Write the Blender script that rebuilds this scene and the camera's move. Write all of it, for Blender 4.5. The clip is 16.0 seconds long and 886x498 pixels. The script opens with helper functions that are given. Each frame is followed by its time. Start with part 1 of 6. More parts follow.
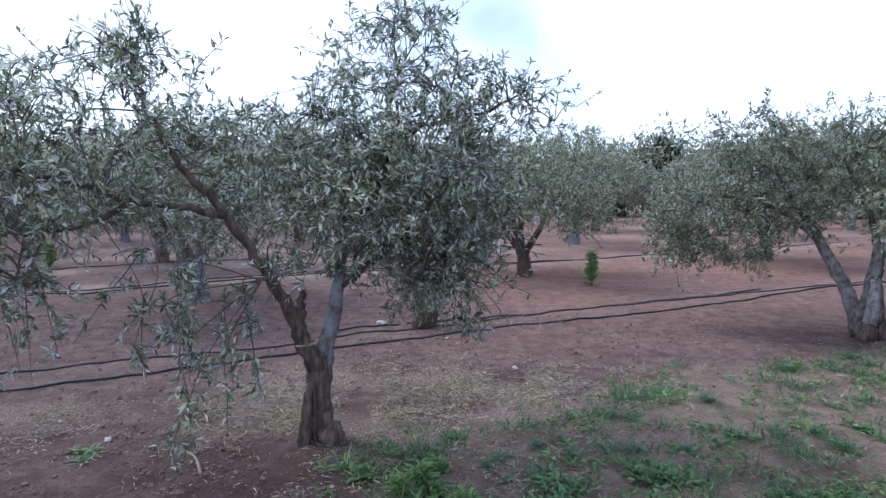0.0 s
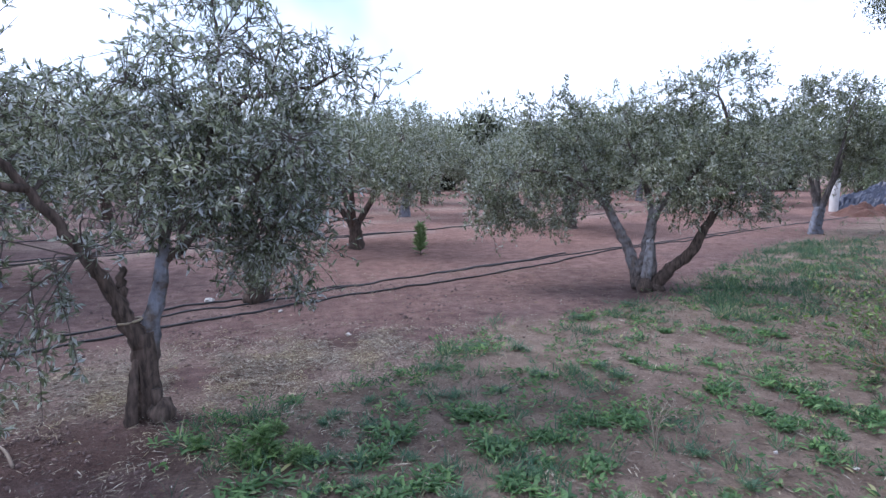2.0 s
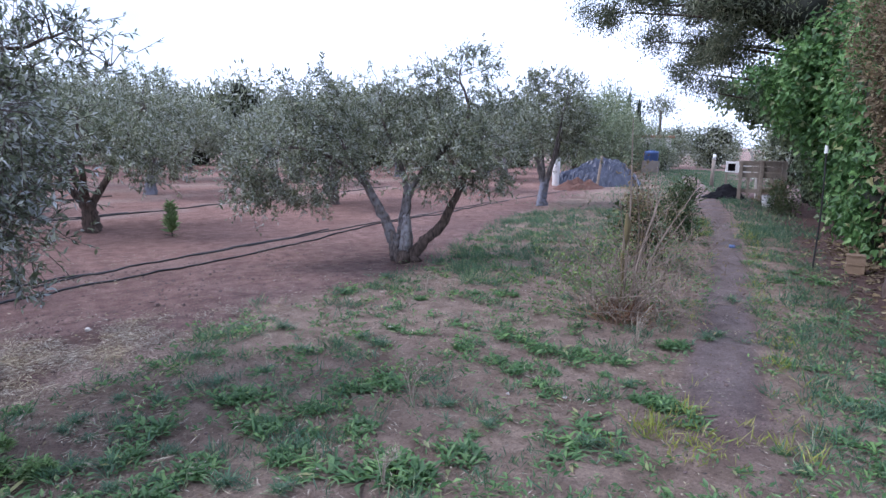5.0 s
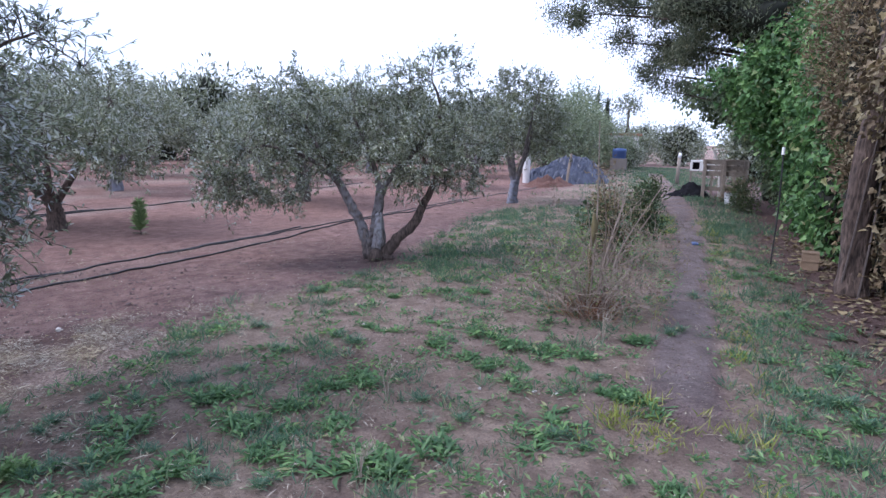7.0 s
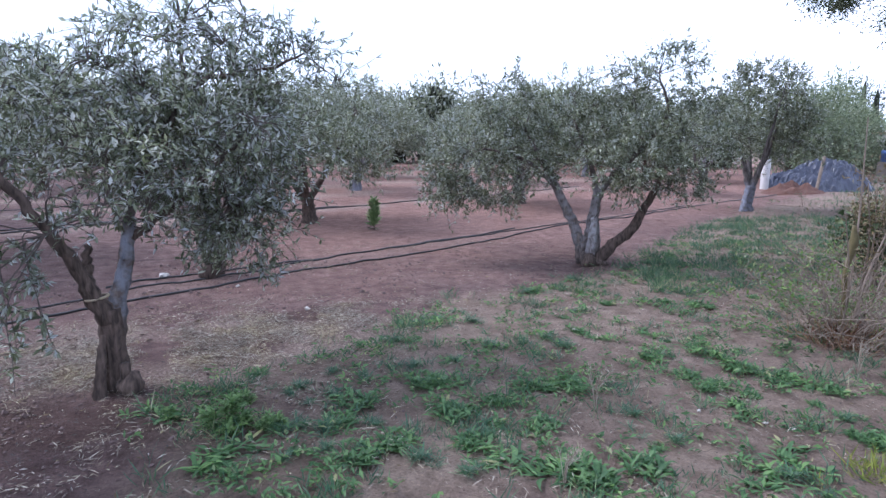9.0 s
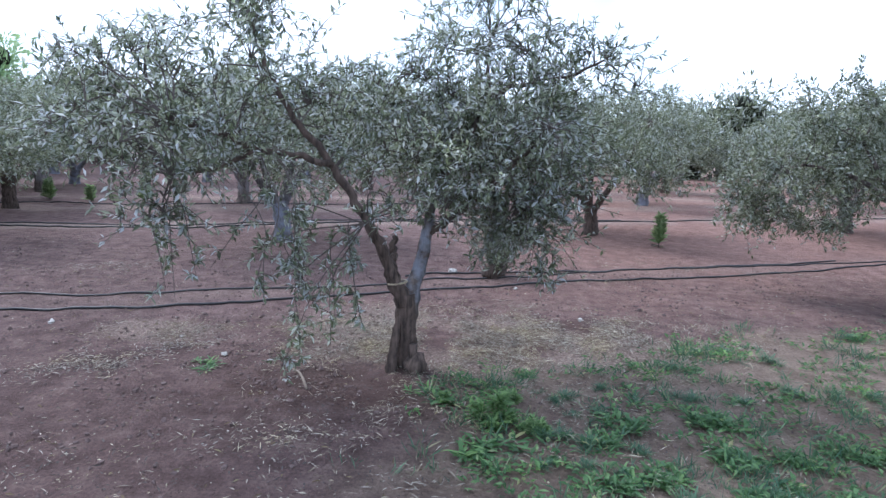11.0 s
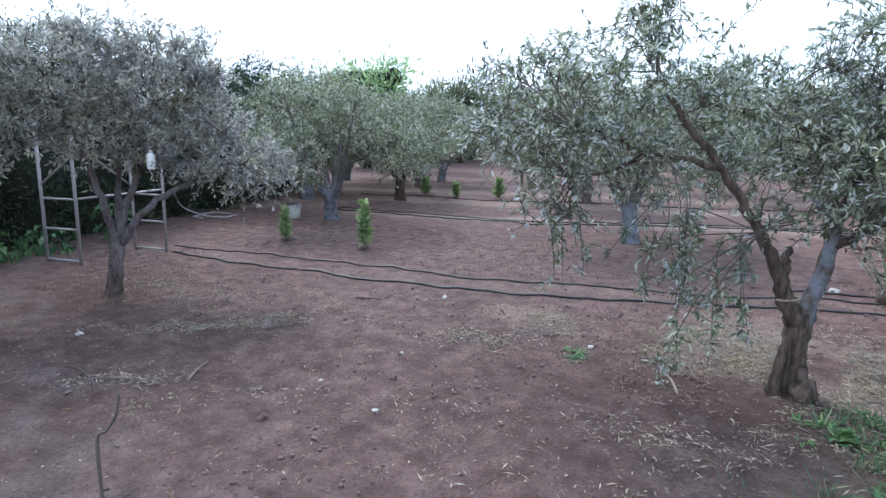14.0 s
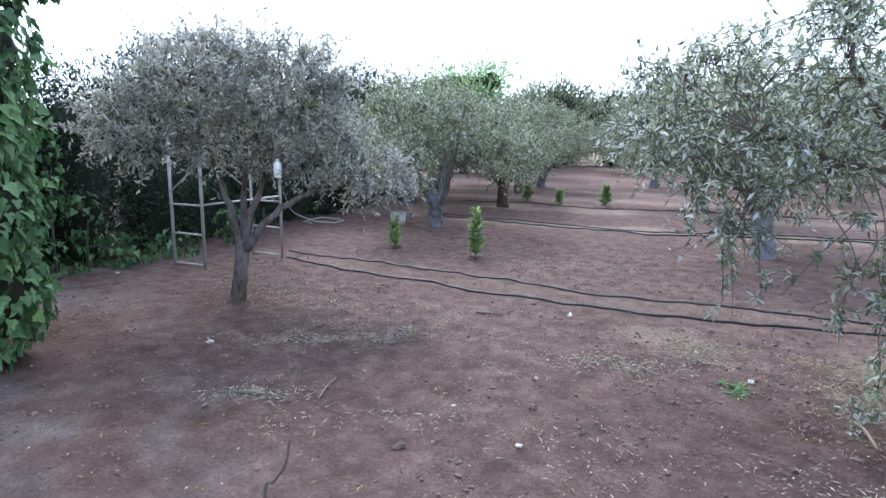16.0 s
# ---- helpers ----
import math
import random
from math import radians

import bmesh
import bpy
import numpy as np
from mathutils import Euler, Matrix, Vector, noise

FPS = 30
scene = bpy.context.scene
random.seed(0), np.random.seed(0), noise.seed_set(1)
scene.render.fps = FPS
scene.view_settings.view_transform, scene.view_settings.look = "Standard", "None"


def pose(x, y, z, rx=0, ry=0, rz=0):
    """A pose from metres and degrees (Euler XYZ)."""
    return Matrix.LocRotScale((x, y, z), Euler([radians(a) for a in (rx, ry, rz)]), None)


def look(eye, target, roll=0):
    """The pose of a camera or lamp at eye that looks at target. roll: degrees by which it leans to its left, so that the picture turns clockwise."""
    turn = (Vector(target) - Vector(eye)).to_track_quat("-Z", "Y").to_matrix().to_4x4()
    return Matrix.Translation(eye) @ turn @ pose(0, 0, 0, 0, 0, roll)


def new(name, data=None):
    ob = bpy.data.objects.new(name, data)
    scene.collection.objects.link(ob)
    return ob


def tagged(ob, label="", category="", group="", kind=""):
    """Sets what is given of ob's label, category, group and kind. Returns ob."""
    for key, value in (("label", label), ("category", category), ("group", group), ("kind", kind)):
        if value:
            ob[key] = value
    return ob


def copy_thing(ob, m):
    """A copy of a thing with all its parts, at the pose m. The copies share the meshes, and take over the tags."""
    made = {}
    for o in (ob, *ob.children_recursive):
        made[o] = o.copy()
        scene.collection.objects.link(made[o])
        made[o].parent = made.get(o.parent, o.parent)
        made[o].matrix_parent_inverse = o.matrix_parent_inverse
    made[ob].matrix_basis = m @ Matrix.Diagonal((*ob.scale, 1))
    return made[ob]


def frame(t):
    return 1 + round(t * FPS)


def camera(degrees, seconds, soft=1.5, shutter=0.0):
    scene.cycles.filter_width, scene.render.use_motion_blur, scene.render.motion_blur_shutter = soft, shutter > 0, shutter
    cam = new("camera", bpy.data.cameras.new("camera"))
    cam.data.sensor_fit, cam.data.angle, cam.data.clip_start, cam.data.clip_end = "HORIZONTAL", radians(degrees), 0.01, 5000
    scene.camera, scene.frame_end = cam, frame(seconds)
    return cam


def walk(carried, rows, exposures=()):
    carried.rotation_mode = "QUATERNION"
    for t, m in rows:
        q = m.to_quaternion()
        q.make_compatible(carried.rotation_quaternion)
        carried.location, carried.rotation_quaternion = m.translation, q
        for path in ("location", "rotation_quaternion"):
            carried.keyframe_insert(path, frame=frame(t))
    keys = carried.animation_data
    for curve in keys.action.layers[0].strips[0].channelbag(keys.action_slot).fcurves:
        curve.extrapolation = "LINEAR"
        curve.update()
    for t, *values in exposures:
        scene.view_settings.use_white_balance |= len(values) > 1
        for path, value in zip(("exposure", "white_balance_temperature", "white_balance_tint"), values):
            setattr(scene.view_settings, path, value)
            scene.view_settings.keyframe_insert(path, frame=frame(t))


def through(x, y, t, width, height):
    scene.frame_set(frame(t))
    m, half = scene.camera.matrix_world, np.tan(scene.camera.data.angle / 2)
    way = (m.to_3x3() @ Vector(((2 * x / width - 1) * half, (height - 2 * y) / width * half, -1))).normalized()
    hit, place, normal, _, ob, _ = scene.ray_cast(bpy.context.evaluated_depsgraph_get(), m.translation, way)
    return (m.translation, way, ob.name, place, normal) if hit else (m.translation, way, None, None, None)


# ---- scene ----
cam = camera(73.0, 16.0, 1.4)
# seconds, eye x y z, yaw to the left, pitch up, lean
ROWS = [
    (0.0, 0.009, -0.004, 1.517, -0.4, -5.3, -0.35),
    (0.5, 0.014, -0.003, 1.514, -2.39, -5.56, -0.41),
    (1.0, 0.023, -0.035, 1.502, -6.42, -6.01, -0.55),
    (1.5, 0.021, -0.113, 1.495, -11.18, -6.71, -0.65),
    (2.0, 0.006, -0.232, 1.508, -16.31, -7.8, -0.12),
    (2.5, -0.008, -0.265, 1.511, -20.25, -8.49, 0.2),
    (3.0, -0.009, -0.263, 1.51, -23.79, -8.94, 0.37),
    (3.5, -0.022, -0.299, 1.525, -27.55, -9.36, 0.62),
    (4.0, -0.018, -0.336, 1.542, -31.35, -9.64, 0.81),
    (4.5, -0.018, -0.349, 1.541, -35.34, -9.8, 0.99),
    (5.0, -0.021, -0.357, 1.547, -38.77, -9.98, 1.14),
    (5.2, -0.024, -0.36, 1.549, -39.9, -10.02, 1.2),
    (6.25, -0.07, -0.4, 1.57, -42.3, -10.2, 1.45),
    (7.3, -0.11, -0.437, 1.595, -40.3, -10.4, 1.66),
    (7.5, -0.118, -0.444, 1.597, -38.86, -10.43, 1.69),
    (8.0, -0.143, -0.484, 1.62, -33.33, -10.67, 1.32),
    (8.5, -0.135, -0.456, 1.599, -27.13, -10.65, 0.85),
    (9.0, -0.124, -0.421, 1.584, -21.26, -10.41, 0.89),
    (11.5, -0.133, -0.346, 1.545, 11.32, -9.94, 1.8),
    (12.0, -0.142, -0.36, 1.555, 16.42, -9.81, 1.42),
    (12.5, -0.298, -0.389, 1.531, 19.99, -9.75, 1.52),
    (13.0, -0.41, -0.504, 1.535, 23.65, -10.01, 1.67),
    (13.5, -0.41, -0.572, 1.553, 29.74, -10.39, 1.54),
    (14.0, -0.442, -0.58, 1.563, 35.68, -10.66, 1.04),
    (14.5, -0.518, -0.552, 1.574, 41.41, -10.77, 0.53),
    (15.0, -0.614, -0.521, 1.587, 44.6, -10.76, 0.33),
    (15.5, -0.724, -0.51, 1.582, 45.18, -10.53, 0.35),
    (16.0, -0.895, -0.557, 1.582, 44.17, -10.38, 0.7),
]
walk(cam, [(t, pose(x, y, z, 90 + pitch, 0, yaw) @ pose(0, 0, 0, 0, 0, lean)) for t, x, y, z, yaw, pitch, lean in ROWS],
     [(0.0, 0.5, 5500, 13), (3.5, 0.56, 5450, 21), (7.5, 0.6, 5450, 21), (11.5, 0.78, 5450, 11), (13.0, 0.76, 5450, 8), (13.5, 0.66, 5500, 7), (14.0, 0.92, 5550, 7), (14.5, 1.06, 5550, 6), (16.0, 1.12, 5600, 7)])

# ---- sky and sun: bright thin overcast, high soft sun from beyond the dark hedge ----
SUN_AZ, SUN_EL = radians(150.0), radians(46.0)  # azimuth from +x, counter-clockwise
world = bpy.data.worlds.new("sky")
scene.world = world
world.use_nodes = True
wn, wl = world.node_tree.nodes, world.node_tree.links
wn.clear()
w_out = wn.new("ShaderNodeOutputWorld")
w_bg = wn.new("ShaderNodeBackground")
w_sky = wn.new("ShaderNodeTexSky")
w_sky.sky_type, w_sky.sun_disc = "NISHITA", False
w_sky.sun_elevation, w_sky.sun_rotation = SUN_EL, radians(90) - SUN_AZ
w_dim = wn.new("ShaderNodeVectorMath")
w_dim.operation = "SCALE"
w_dim.inputs["Scale"].default_value = 0.11
w_cloud = wn.new("ShaderNodeTexNoise")
w_cloud.inputs["Scale"].default_value, w_cloud.inputs["Detail"].default_value = 2.4, 4.0
w_ramp = wn.new("ShaderNodeValToRGB")
w_ramp.color_ramp.elements[0].position, w_ramp.color_ramp.elements[0].color = 0.36, (0.3, 0.3, 0.3, 1)
w_ramp.color_ramp.elements[1].position, w_ramp.color_ramp.elements[1].color = 0.56, (1, 1, 1, 1)
w_mix = wn.new("ShaderNodeMix")
w_mix.data_type = "RGBA"
w_mix.inputs["B"].default_value = (0.98, 1.06, 1.2, 1)
wl.new(w_sky.outputs["Color"], w_dim.inputs[0])
wl.new(w_cloud.outputs["Fac"], w_ramp.inputs["Fac"])
wl.new(w_ramp.outputs["Color"], w_mix.inputs["Factor"])
wl.new(w_dim.outputs["Vector"], w_mix.inputs["A"])
wl.new(w_mix.outputs["Result"], w_bg.inputs["Color"])
w_bg.inputs["Strength"].default_value = 1.08
wl.new(w_bg.outputs["Background"], w_out.inputs["Surface"])

sun = new("sun", bpy.data.lights.new("sun", "SUN"))
sun.data.energy, sun.data.angle, sun.data.color = 2.2, radians(22), (1.0, 0.93, 0.86)
_sd = Vector((math.cos(SUN_AZ) * math.cos(SUN_EL), math.sin(SUN_AZ) * math.cos(SUN_EL), math.sin(SUN_EL)))
sun.matrix_world = look(_sd * 50, (0, 0, 0))


# ---- materials ----
def material(name, rough=0.85, metal=0.0):
    m = bpy.data.materials.new(name)
    m.use_nodes = True
    n, l = m.node_tree.nodes, m.node_tree.links
    b = n["Principled BSDF"]
    b.inputs["Roughness"].default_value, b.inputs["Metallic"].default_value = rough, metal
    return m, n, l, b


def add_noise(n, l, scale, detail=4.0, coords="Object", rough=0.55):
    tc, nz = n.new("ShaderNodeTexCoord"), n.new("ShaderNodeTexNoise")
    nz.inputs["Scale"].default_value, nz.inputs["Detail"].default_value, nz.inputs["Roughness"].default_value = scale, detail, rough
    l.new(tc.outputs[coords], nz.inputs["Vector"])
    return nz.outputs["Fac"]


def add_ramp(n, l, fac, stops):
    r = n.new("ShaderNodeValToRGB")
    e = r.color_ramp.elements
    while len(e) < len(stops):
        e.new(0.5)
    for k, (p, c) in enumerate(stops):
        e[k].position, e[k].color = p, (*c, 1)
    l.new(fac, r.inputs["Fac"])
    return r.outputs["Color"]


def add_mix(n, l, fac, a, b, blend="MIX"):
    m = n.new("ShaderNodeMix")
    m.data_type, m.blend_type = "RGBA", blend
    for sock, v in (("Factor", fac), ("A", a), ("B", b)):
        if isinstance(v, (int, float)):
            m.inputs[sock].default_value = v
        elif isinstance(v, tuple):
            m.inputs[sock].default_value = (*v, 1)
        else:
            l.new(v, m.inputs[sock])
    return m.outputs["Result"]


def add_bump(n, l, b, height, strength=0.4, distance=0.01):
    u = n.new("ShaderNodeBump")
    u.inputs["Strength"].default_value, u.inputs["Distance"].default_value = strength, distance
    l.new(height, u.inputs["Height"])
    l.new(u.outputs["Normal"], b.inputs["Normal"])


def leaf_material(name, stops, through=0.25, rough=0.5):
    """Leaf surface; each leaf takes its own tint, clumps differ at a larger scale."""
    m, n, l, b = material(name, rough)
    geo = n.new("ShaderNodeNewGeometry")
    col = add_ramp(n, l, geo.outputs["Random Per Island"], stops)
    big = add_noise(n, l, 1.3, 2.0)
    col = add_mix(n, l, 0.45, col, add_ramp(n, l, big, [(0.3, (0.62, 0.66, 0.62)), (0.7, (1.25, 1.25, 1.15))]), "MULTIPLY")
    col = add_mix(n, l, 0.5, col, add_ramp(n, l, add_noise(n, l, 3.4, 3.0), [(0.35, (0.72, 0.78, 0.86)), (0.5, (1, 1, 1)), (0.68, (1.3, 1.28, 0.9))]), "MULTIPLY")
    l.new(col, b.inputs["Base Color"])
    b.inputs["Specular IOR Level"].default_value = 0.35
    tr, mx = n.new("ShaderNodeBsdfTranslucent"), n.new("ShaderNodeMixShader")
    l.new(col, tr.inputs["Color"])
    mx.inputs["Fac"].default_value = through
    l.new(b.outputs["BSDF"], mx.inputs[1])
    l.new(tr.outputs["BSDF"], mx.inputs[2])
    l.new(mx.outputs["Shader"], n["Material Output"].inputs["Surface"])
    return m


def plain(name, a, c, scale=6.0, rough=0.8, metal=0.0, bump=0.3, dist=0.01):
    """A surface that wanders between two colours, with fine relief."""
    m, n, l, b = material(name, rough, metal)
    f = add_noise(n, l, scale, 6.0)
    g = add_noise(n, l, scale * 7, 3.0)
    col = add_mix(n, l, f, a, c)
    col = add_mix(n, l, 0.35, col, add_ramp(n, l, g, [(0.3, (0.7, 0.7, 0.7)), (0.7, (1.2, 1.2, 1.2))]), "MULTIPLY")
    l.new(col, b.inputs["Base Color"])
    add_bump(n, l, b, g, bump, dist)
    return m


def bark_material(name, dark, light, wash=0.0, wash_top=0.8, wash_tint=(0.6, 0.6, 0.58), bare=0.0):
    """Furrowed bark; wash: how much lime wash covers it below wash_top."""
    m, n, l, b = material(name, 0.95)
    tc, mp = n.new("ShaderNodeTexCoord"), n.new("ShaderNodeMapping")
    mp.inputs["Scale"].default_value = (1, 1, 0.22)
    l.new(tc.outputs["Object"], mp.inputs["Vector"])
    nz = n.new("ShaderNodeTexNoise")
    nz.inputs["Scale"].default_value, nz.inputs["Detail"].default_value = 38.0, 7.0
    l.new(mp.outputs["Vector"], nz.inputs["Vector"])
    col = add_ramp(n, l, nz.outputs["Fac"], [(0.3, dark), (0.72, light)])
    blot = add_noise(n, l, 7.0, 4.0)
    col = add_mix(n, l, 0.5, col, add_ramp(n, l, blot, [(0.35, (0.6, 0.58, 0.56)), (0.7, (1.3, 1.3, 1.28))]), "MULTIPLY")
    if wash > 0:
        sep = n.new("ShaderNodeSeparateXYZ")
        l.new(tc.outputs["Object"], sep.inputs["Vector"])
        edge = n.new("ShaderNodeMath")
        edge.operation = "MULTIPLY_ADD"
        edge.inputs[1].default_value, edge.inputs[2].default_value = -4.0, 4.0 * wash_top
        l.new(sep.outputs["Z"], edge.inputs[0])
        lim = n.new("ShaderNodeClamp")
        l.new(edge.outputs["Value"], lim.inputs["Value"])
        worn = add_ramp(n, l, add_noise(n, l, 11.0, 6.0), [(0.36, (0, 0, 0)), (0.58, (1, 1, 1))])
        amt = n.new("ShaderNodeMath")
        amt.operation = "MULTIPLY"
        l.new(lim.outputs["Result"], amt.inputs[0])
        l.new(worn, amt.inputs[1])
        amt2 = n.new("ShaderNodeMath")
        amt2.operation = "MULTIPLY"
        amt2.inputs[1].default_value = wash
        l.new(amt.outputs["Value"], amt2.inputs[0])
        fac = amt2.outputs["Value"]
        if bare > 0:
            foot = n.new("ShaderNodeMapRange")
            foot.inputs["From Min"].default_value, foot.inputs["From Max"].default_value = bare, bare + 0.15
            l.new(sep.outputs["Z"], foot.inputs["Value"])
            amt3 = n.new("ShaderNodeMath")
            amt3.operation = "MULTIPLY"
            l.new(fac, amt3.inputs[0])
            l.new(foot.outputs["Result"], amt3.inputs[1])
            fac = amt3.outputs["Value"]
        col = add_mix(n, l, fac, col, wash_tint)
    l.new(col, b.inputs["Base Color"])
    add_bump(n, l, b, nz.outputs["Fac"], 0.9, 0.02)
    return m


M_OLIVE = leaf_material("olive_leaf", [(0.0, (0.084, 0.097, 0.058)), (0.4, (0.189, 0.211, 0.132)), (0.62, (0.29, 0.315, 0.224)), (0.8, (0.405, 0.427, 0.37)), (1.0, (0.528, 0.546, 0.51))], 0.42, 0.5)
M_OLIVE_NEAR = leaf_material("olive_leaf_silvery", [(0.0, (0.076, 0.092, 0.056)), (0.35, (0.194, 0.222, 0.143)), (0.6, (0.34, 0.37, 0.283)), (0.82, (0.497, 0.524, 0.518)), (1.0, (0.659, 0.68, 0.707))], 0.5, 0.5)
M_OLIVE_DULL = leaf_material("olive_leaf_dull", [(0.0, (0.204, 0.204, 0.183)), (0.5, (0.357, 0.353, 0.327)), (0.8, (0.476, 0.468, 0.455)), (1.0, (0.578, 0.57, 0.561))], 0.48, 0.55)
M_OLIVE_FRESH = leaf_material("olive_sucker_leaf", [(0.0, (0.1, 0.17, 0.04)), (0.6, (0.18, 0.28, 0.07)), (1.0, (0.33, 0.38, 0.2))], 0.3, 0.45)
M_IVY = leaf_material("ivy_leaf", [(0.0, (0.045, 0.1, 0.042)), (0.6, (0.095, 0.18, 0.078)), (1.0, (0.19, 0.3, 0.145))], 0.3, 0.35)
M_VINE = leaf_material("creeper_leaf", [(0.0, (0.045, 0.1, 0.035)), (0.5, (0.11, 0.215, 0.075)), (0.9, (0.2, 0.35, 0.125)), (1.0, (0.32, 0.32, 0.17))], 0.4, 0.4)
M_LAUREL = leaf_material("hedge_leaf", [(0.0, (0.07, 0.1, 0.055)), (0.5, (0.155, 0.2, 0.11)), (1.0, (0.28, 0.335, 0.2))], 0.36, 0.45)
M_FARGREEN = leaf_material("far_broadleaf", [(0.0, (0.12, 0.16, 0.09)), (0.5, (0.22, 0.26, 0.16)), (1.0, (0.36, 0.39, 0.28))], 0.3, 0.6)
M_CYPRESS = leaf_material("cypress_scale", [(0.0, (0.018, 0.032, 0.02)), (0.7, (0.04, 0.062, 0.038)), (1.0, (0.08, 0.105, 0.065))], 0.12, 0.7)
M_PINE = leaf_material("pine_needle", [(0.0, (0.06, 0.075, 0.045)), (0.6, (0.16, 0.18, 0.115)), (1.0, (0.3, 0.31, 0.22))], 0.3, 0.6)
M_PINE_LIGHT = leaf_material("young_pine_needle", [(0.0, (0.217, 0.319, 0.145)), (0.6, (0.348, 0.478, 0.246)), (1.0, (0.478, 0.609, 0.362))], 0.35, 0.6)
M_SHRUB = leaf_material("shrub_leaf", [(0.0, (0.03, 0.05, 0.02)), (0.6, (0.06, 0.09, 0.035)), (1.0, (0.14, 0.17, 0.07))], 0.2, 0.5)
M_BROWN_LEAF = leaf_material("withered_leaf", [(0.0, (0.1, 0.07, 0.045)), (0.6, (0.2, 0.15, 0.09)), (1.0, (0.3, 0.26, 0.16))], 0.2, 0.8)
M_GRASS = leaf_material("grass_blade", [(0.0, (0.05, 0.11, 0.065)), (0.6, (0.1, 0.185, 0.112)), (0.88, (0.185, 0.265, 0.145)), (1.0, (0.38, 0.34, 0.22))], 0.36, 0.5)
M_GRASS_YELLOW = leaf_material("yellowed_grass", [(0.0, (0.13, 0.18, 0.03)), (0.6, (0.28, 0.3, 0.06)), (1.0, (0.4, 0.36, 0.14))], 0.3, 0.6)
M_WEED = leaf_material("weed_leaf", [(0.0, (0.05, 0.11, 0.042)), (0.5, (0.105, 0.2, 0.078)), (0.92, (0.19, 0.31, 0.12)), (1.0, (0.36, 0.34, 0.18))], 0.4, 0.45)
M_PLANT = leaf_material("young_plant_leaf", [(0.0, (0.18, 0.265, 0.105)), (0.5, (0.3, 0.4, 0.18)), (1.0, (0.48, 0.55, 0.31))], 0.42, 0.5)
M_PLANT_DARK = leaf_material("lush_weed_leaf", [(0.0, (0.085, 0.16, 0.055)), (0.5, (0.15, 0.255, 0.09)), (1.0, (0.25, 0.37, 0.15))], 0.42, 0.45)
M_STRAW = leaf_material("straw", [(0.0, (0.15, 0.115, 0.09)), (0.5, (0.29, 0.235, 0.185)), (1.0, (0.5, 0.45, 0.37))], 0.1, 0.8)
M_STRAW_PALE = leaf_material("bleached_straw", [(0.0, (0.17, 0.13, 0.11)), (0.4, (0.34, 0.28, 0.235)), (1.0, (0.54, 0.48, 0.42))], 0.1, 0.8)
M_RUSTY = leaf_material("rusty_dead_leaf", [(0.0, (0.1, 0.045, 0.025)), (0.6, (0.22, 0.11, 0.065)), (1.0, (0.36, 0.24, 0.14))], 0.15, 0.8)
M_BARK = bark_material("olive_bark", (0.024, 0.017, 0.013), (0.15, 0.108, 0.086))
M_BARK_LIMB = bark_material("olive_bark_pale_limb", (0.03, 0.022, 0.018), (0.17, 0.135, 0.115), 0.7, 1.25, (0.24, 0.255, 0.3), 0.45)
M_BARK_PALE = bark_material("olive_bark_bleached", (0.06, 0.05, 0.045), (0.26, 0.22, 0.2), 0.8, 1.5, (0.42, 0.41, 0.42), 0.15)
M_BARK_GREY = bark_material("olive_bark_grey", (0.028, 0.022, 0.02), (0.23, 0.185, 0.16), 0.5, 1.4, (0.36, 0.35, 0.36), 0.2)
M_BARK_WHITE = bark_material("olive_bark_limewashed", (0.05, 0.045, 0.042), (0.2, 0.18, 0.17), 0.6, 0.8, (0.25, 0.28, 0.36))
M_BARK_DUSTY = bark_material("olive_bark_dusty", (0.026, 0.019, 0.017), (0.17, 0.13, 0.115), 0.45, 1.2, (0.2, 0.2, 0.225), 0.2)
M_TWIG = plain("twig_bark", (0.05, 0.04, 0.034), (0.125, 0.102, 0.088), 30.0)
M_DRY = plain("dry_stem", (0.1, 0.075, 0.058), (0.3, 0.24, 0.185), 20.0)
M_MOSSY = plain("mossy_stem", (0.06, 0.048, 0.028), (0.17, 0.14, 0.05), 12.0)
M_STONE = plain("pale_stone", (0.3, 0.27, 0.24), (0.6, 0.57, 0.52), 14.0, 0.9)
M_CLOD = plain("soil_clod", (0.075, 0.05, 0.045), (0.19, 0.135, 0.12), 18.0, 1.0)
M_PIPE = plain("black_polythene", (0.012, 0.012, 0.013), (0.035, 0.033, 0.032), 9.0, 0.5)
M_STEEL = plain("weathered_galvanised_steel", (0.26, 0.24, 0.24), (0.46, 0.44, 0.44), 22.0, 0.6, 0.2)
M_WHITE = plain("white_plastic", (0.62, 0.62, 0.6), (0.82, 0.82, 0.8), 8.0, 0.45)
M_TARP = plain("navy_tarpaulin", (0.018, 0.021, 0.036), (0.07, 0.079, 0.118), 2.2, 0.4)
M_BLACK = plain("black_plastic_sheet", (0.005, 0.005, 0.007), (0.014, 0.014, 0.016), 5.0, 0.95)
M_BLACK.node_tree.nodes["Principled BSDF"].inputs["Specular IOR Level"].default_value = 0.15
M_BLUE = plain("blue_plastic", (0.04, 0.075, 0.19), (0.065, 0.12, 0.28), 4.0, 0.5)
M_WOOD = plain("weathered_wood", (0.14, 0.115, 0.09), (0.34, 0.295, 0.24), 12.0, 0.9)
M_REDSOIL = plain("red_earth", (0.12, 0.058, 0.042), (0.22, 0.115, 0.085), 5.0, 1.0, 0.0, 1.0, 0.08)
M_BRICK = plain("clay_block", (0.16, 0.105, 0.065), (0.27, 0.2, 0.13), 10.0, 0.9)
M_PLINTH = plain("grey_masonry", (0.1, 0.09, 0.08), (0.19, 0.17, 0.15), 3.0, 0.9)
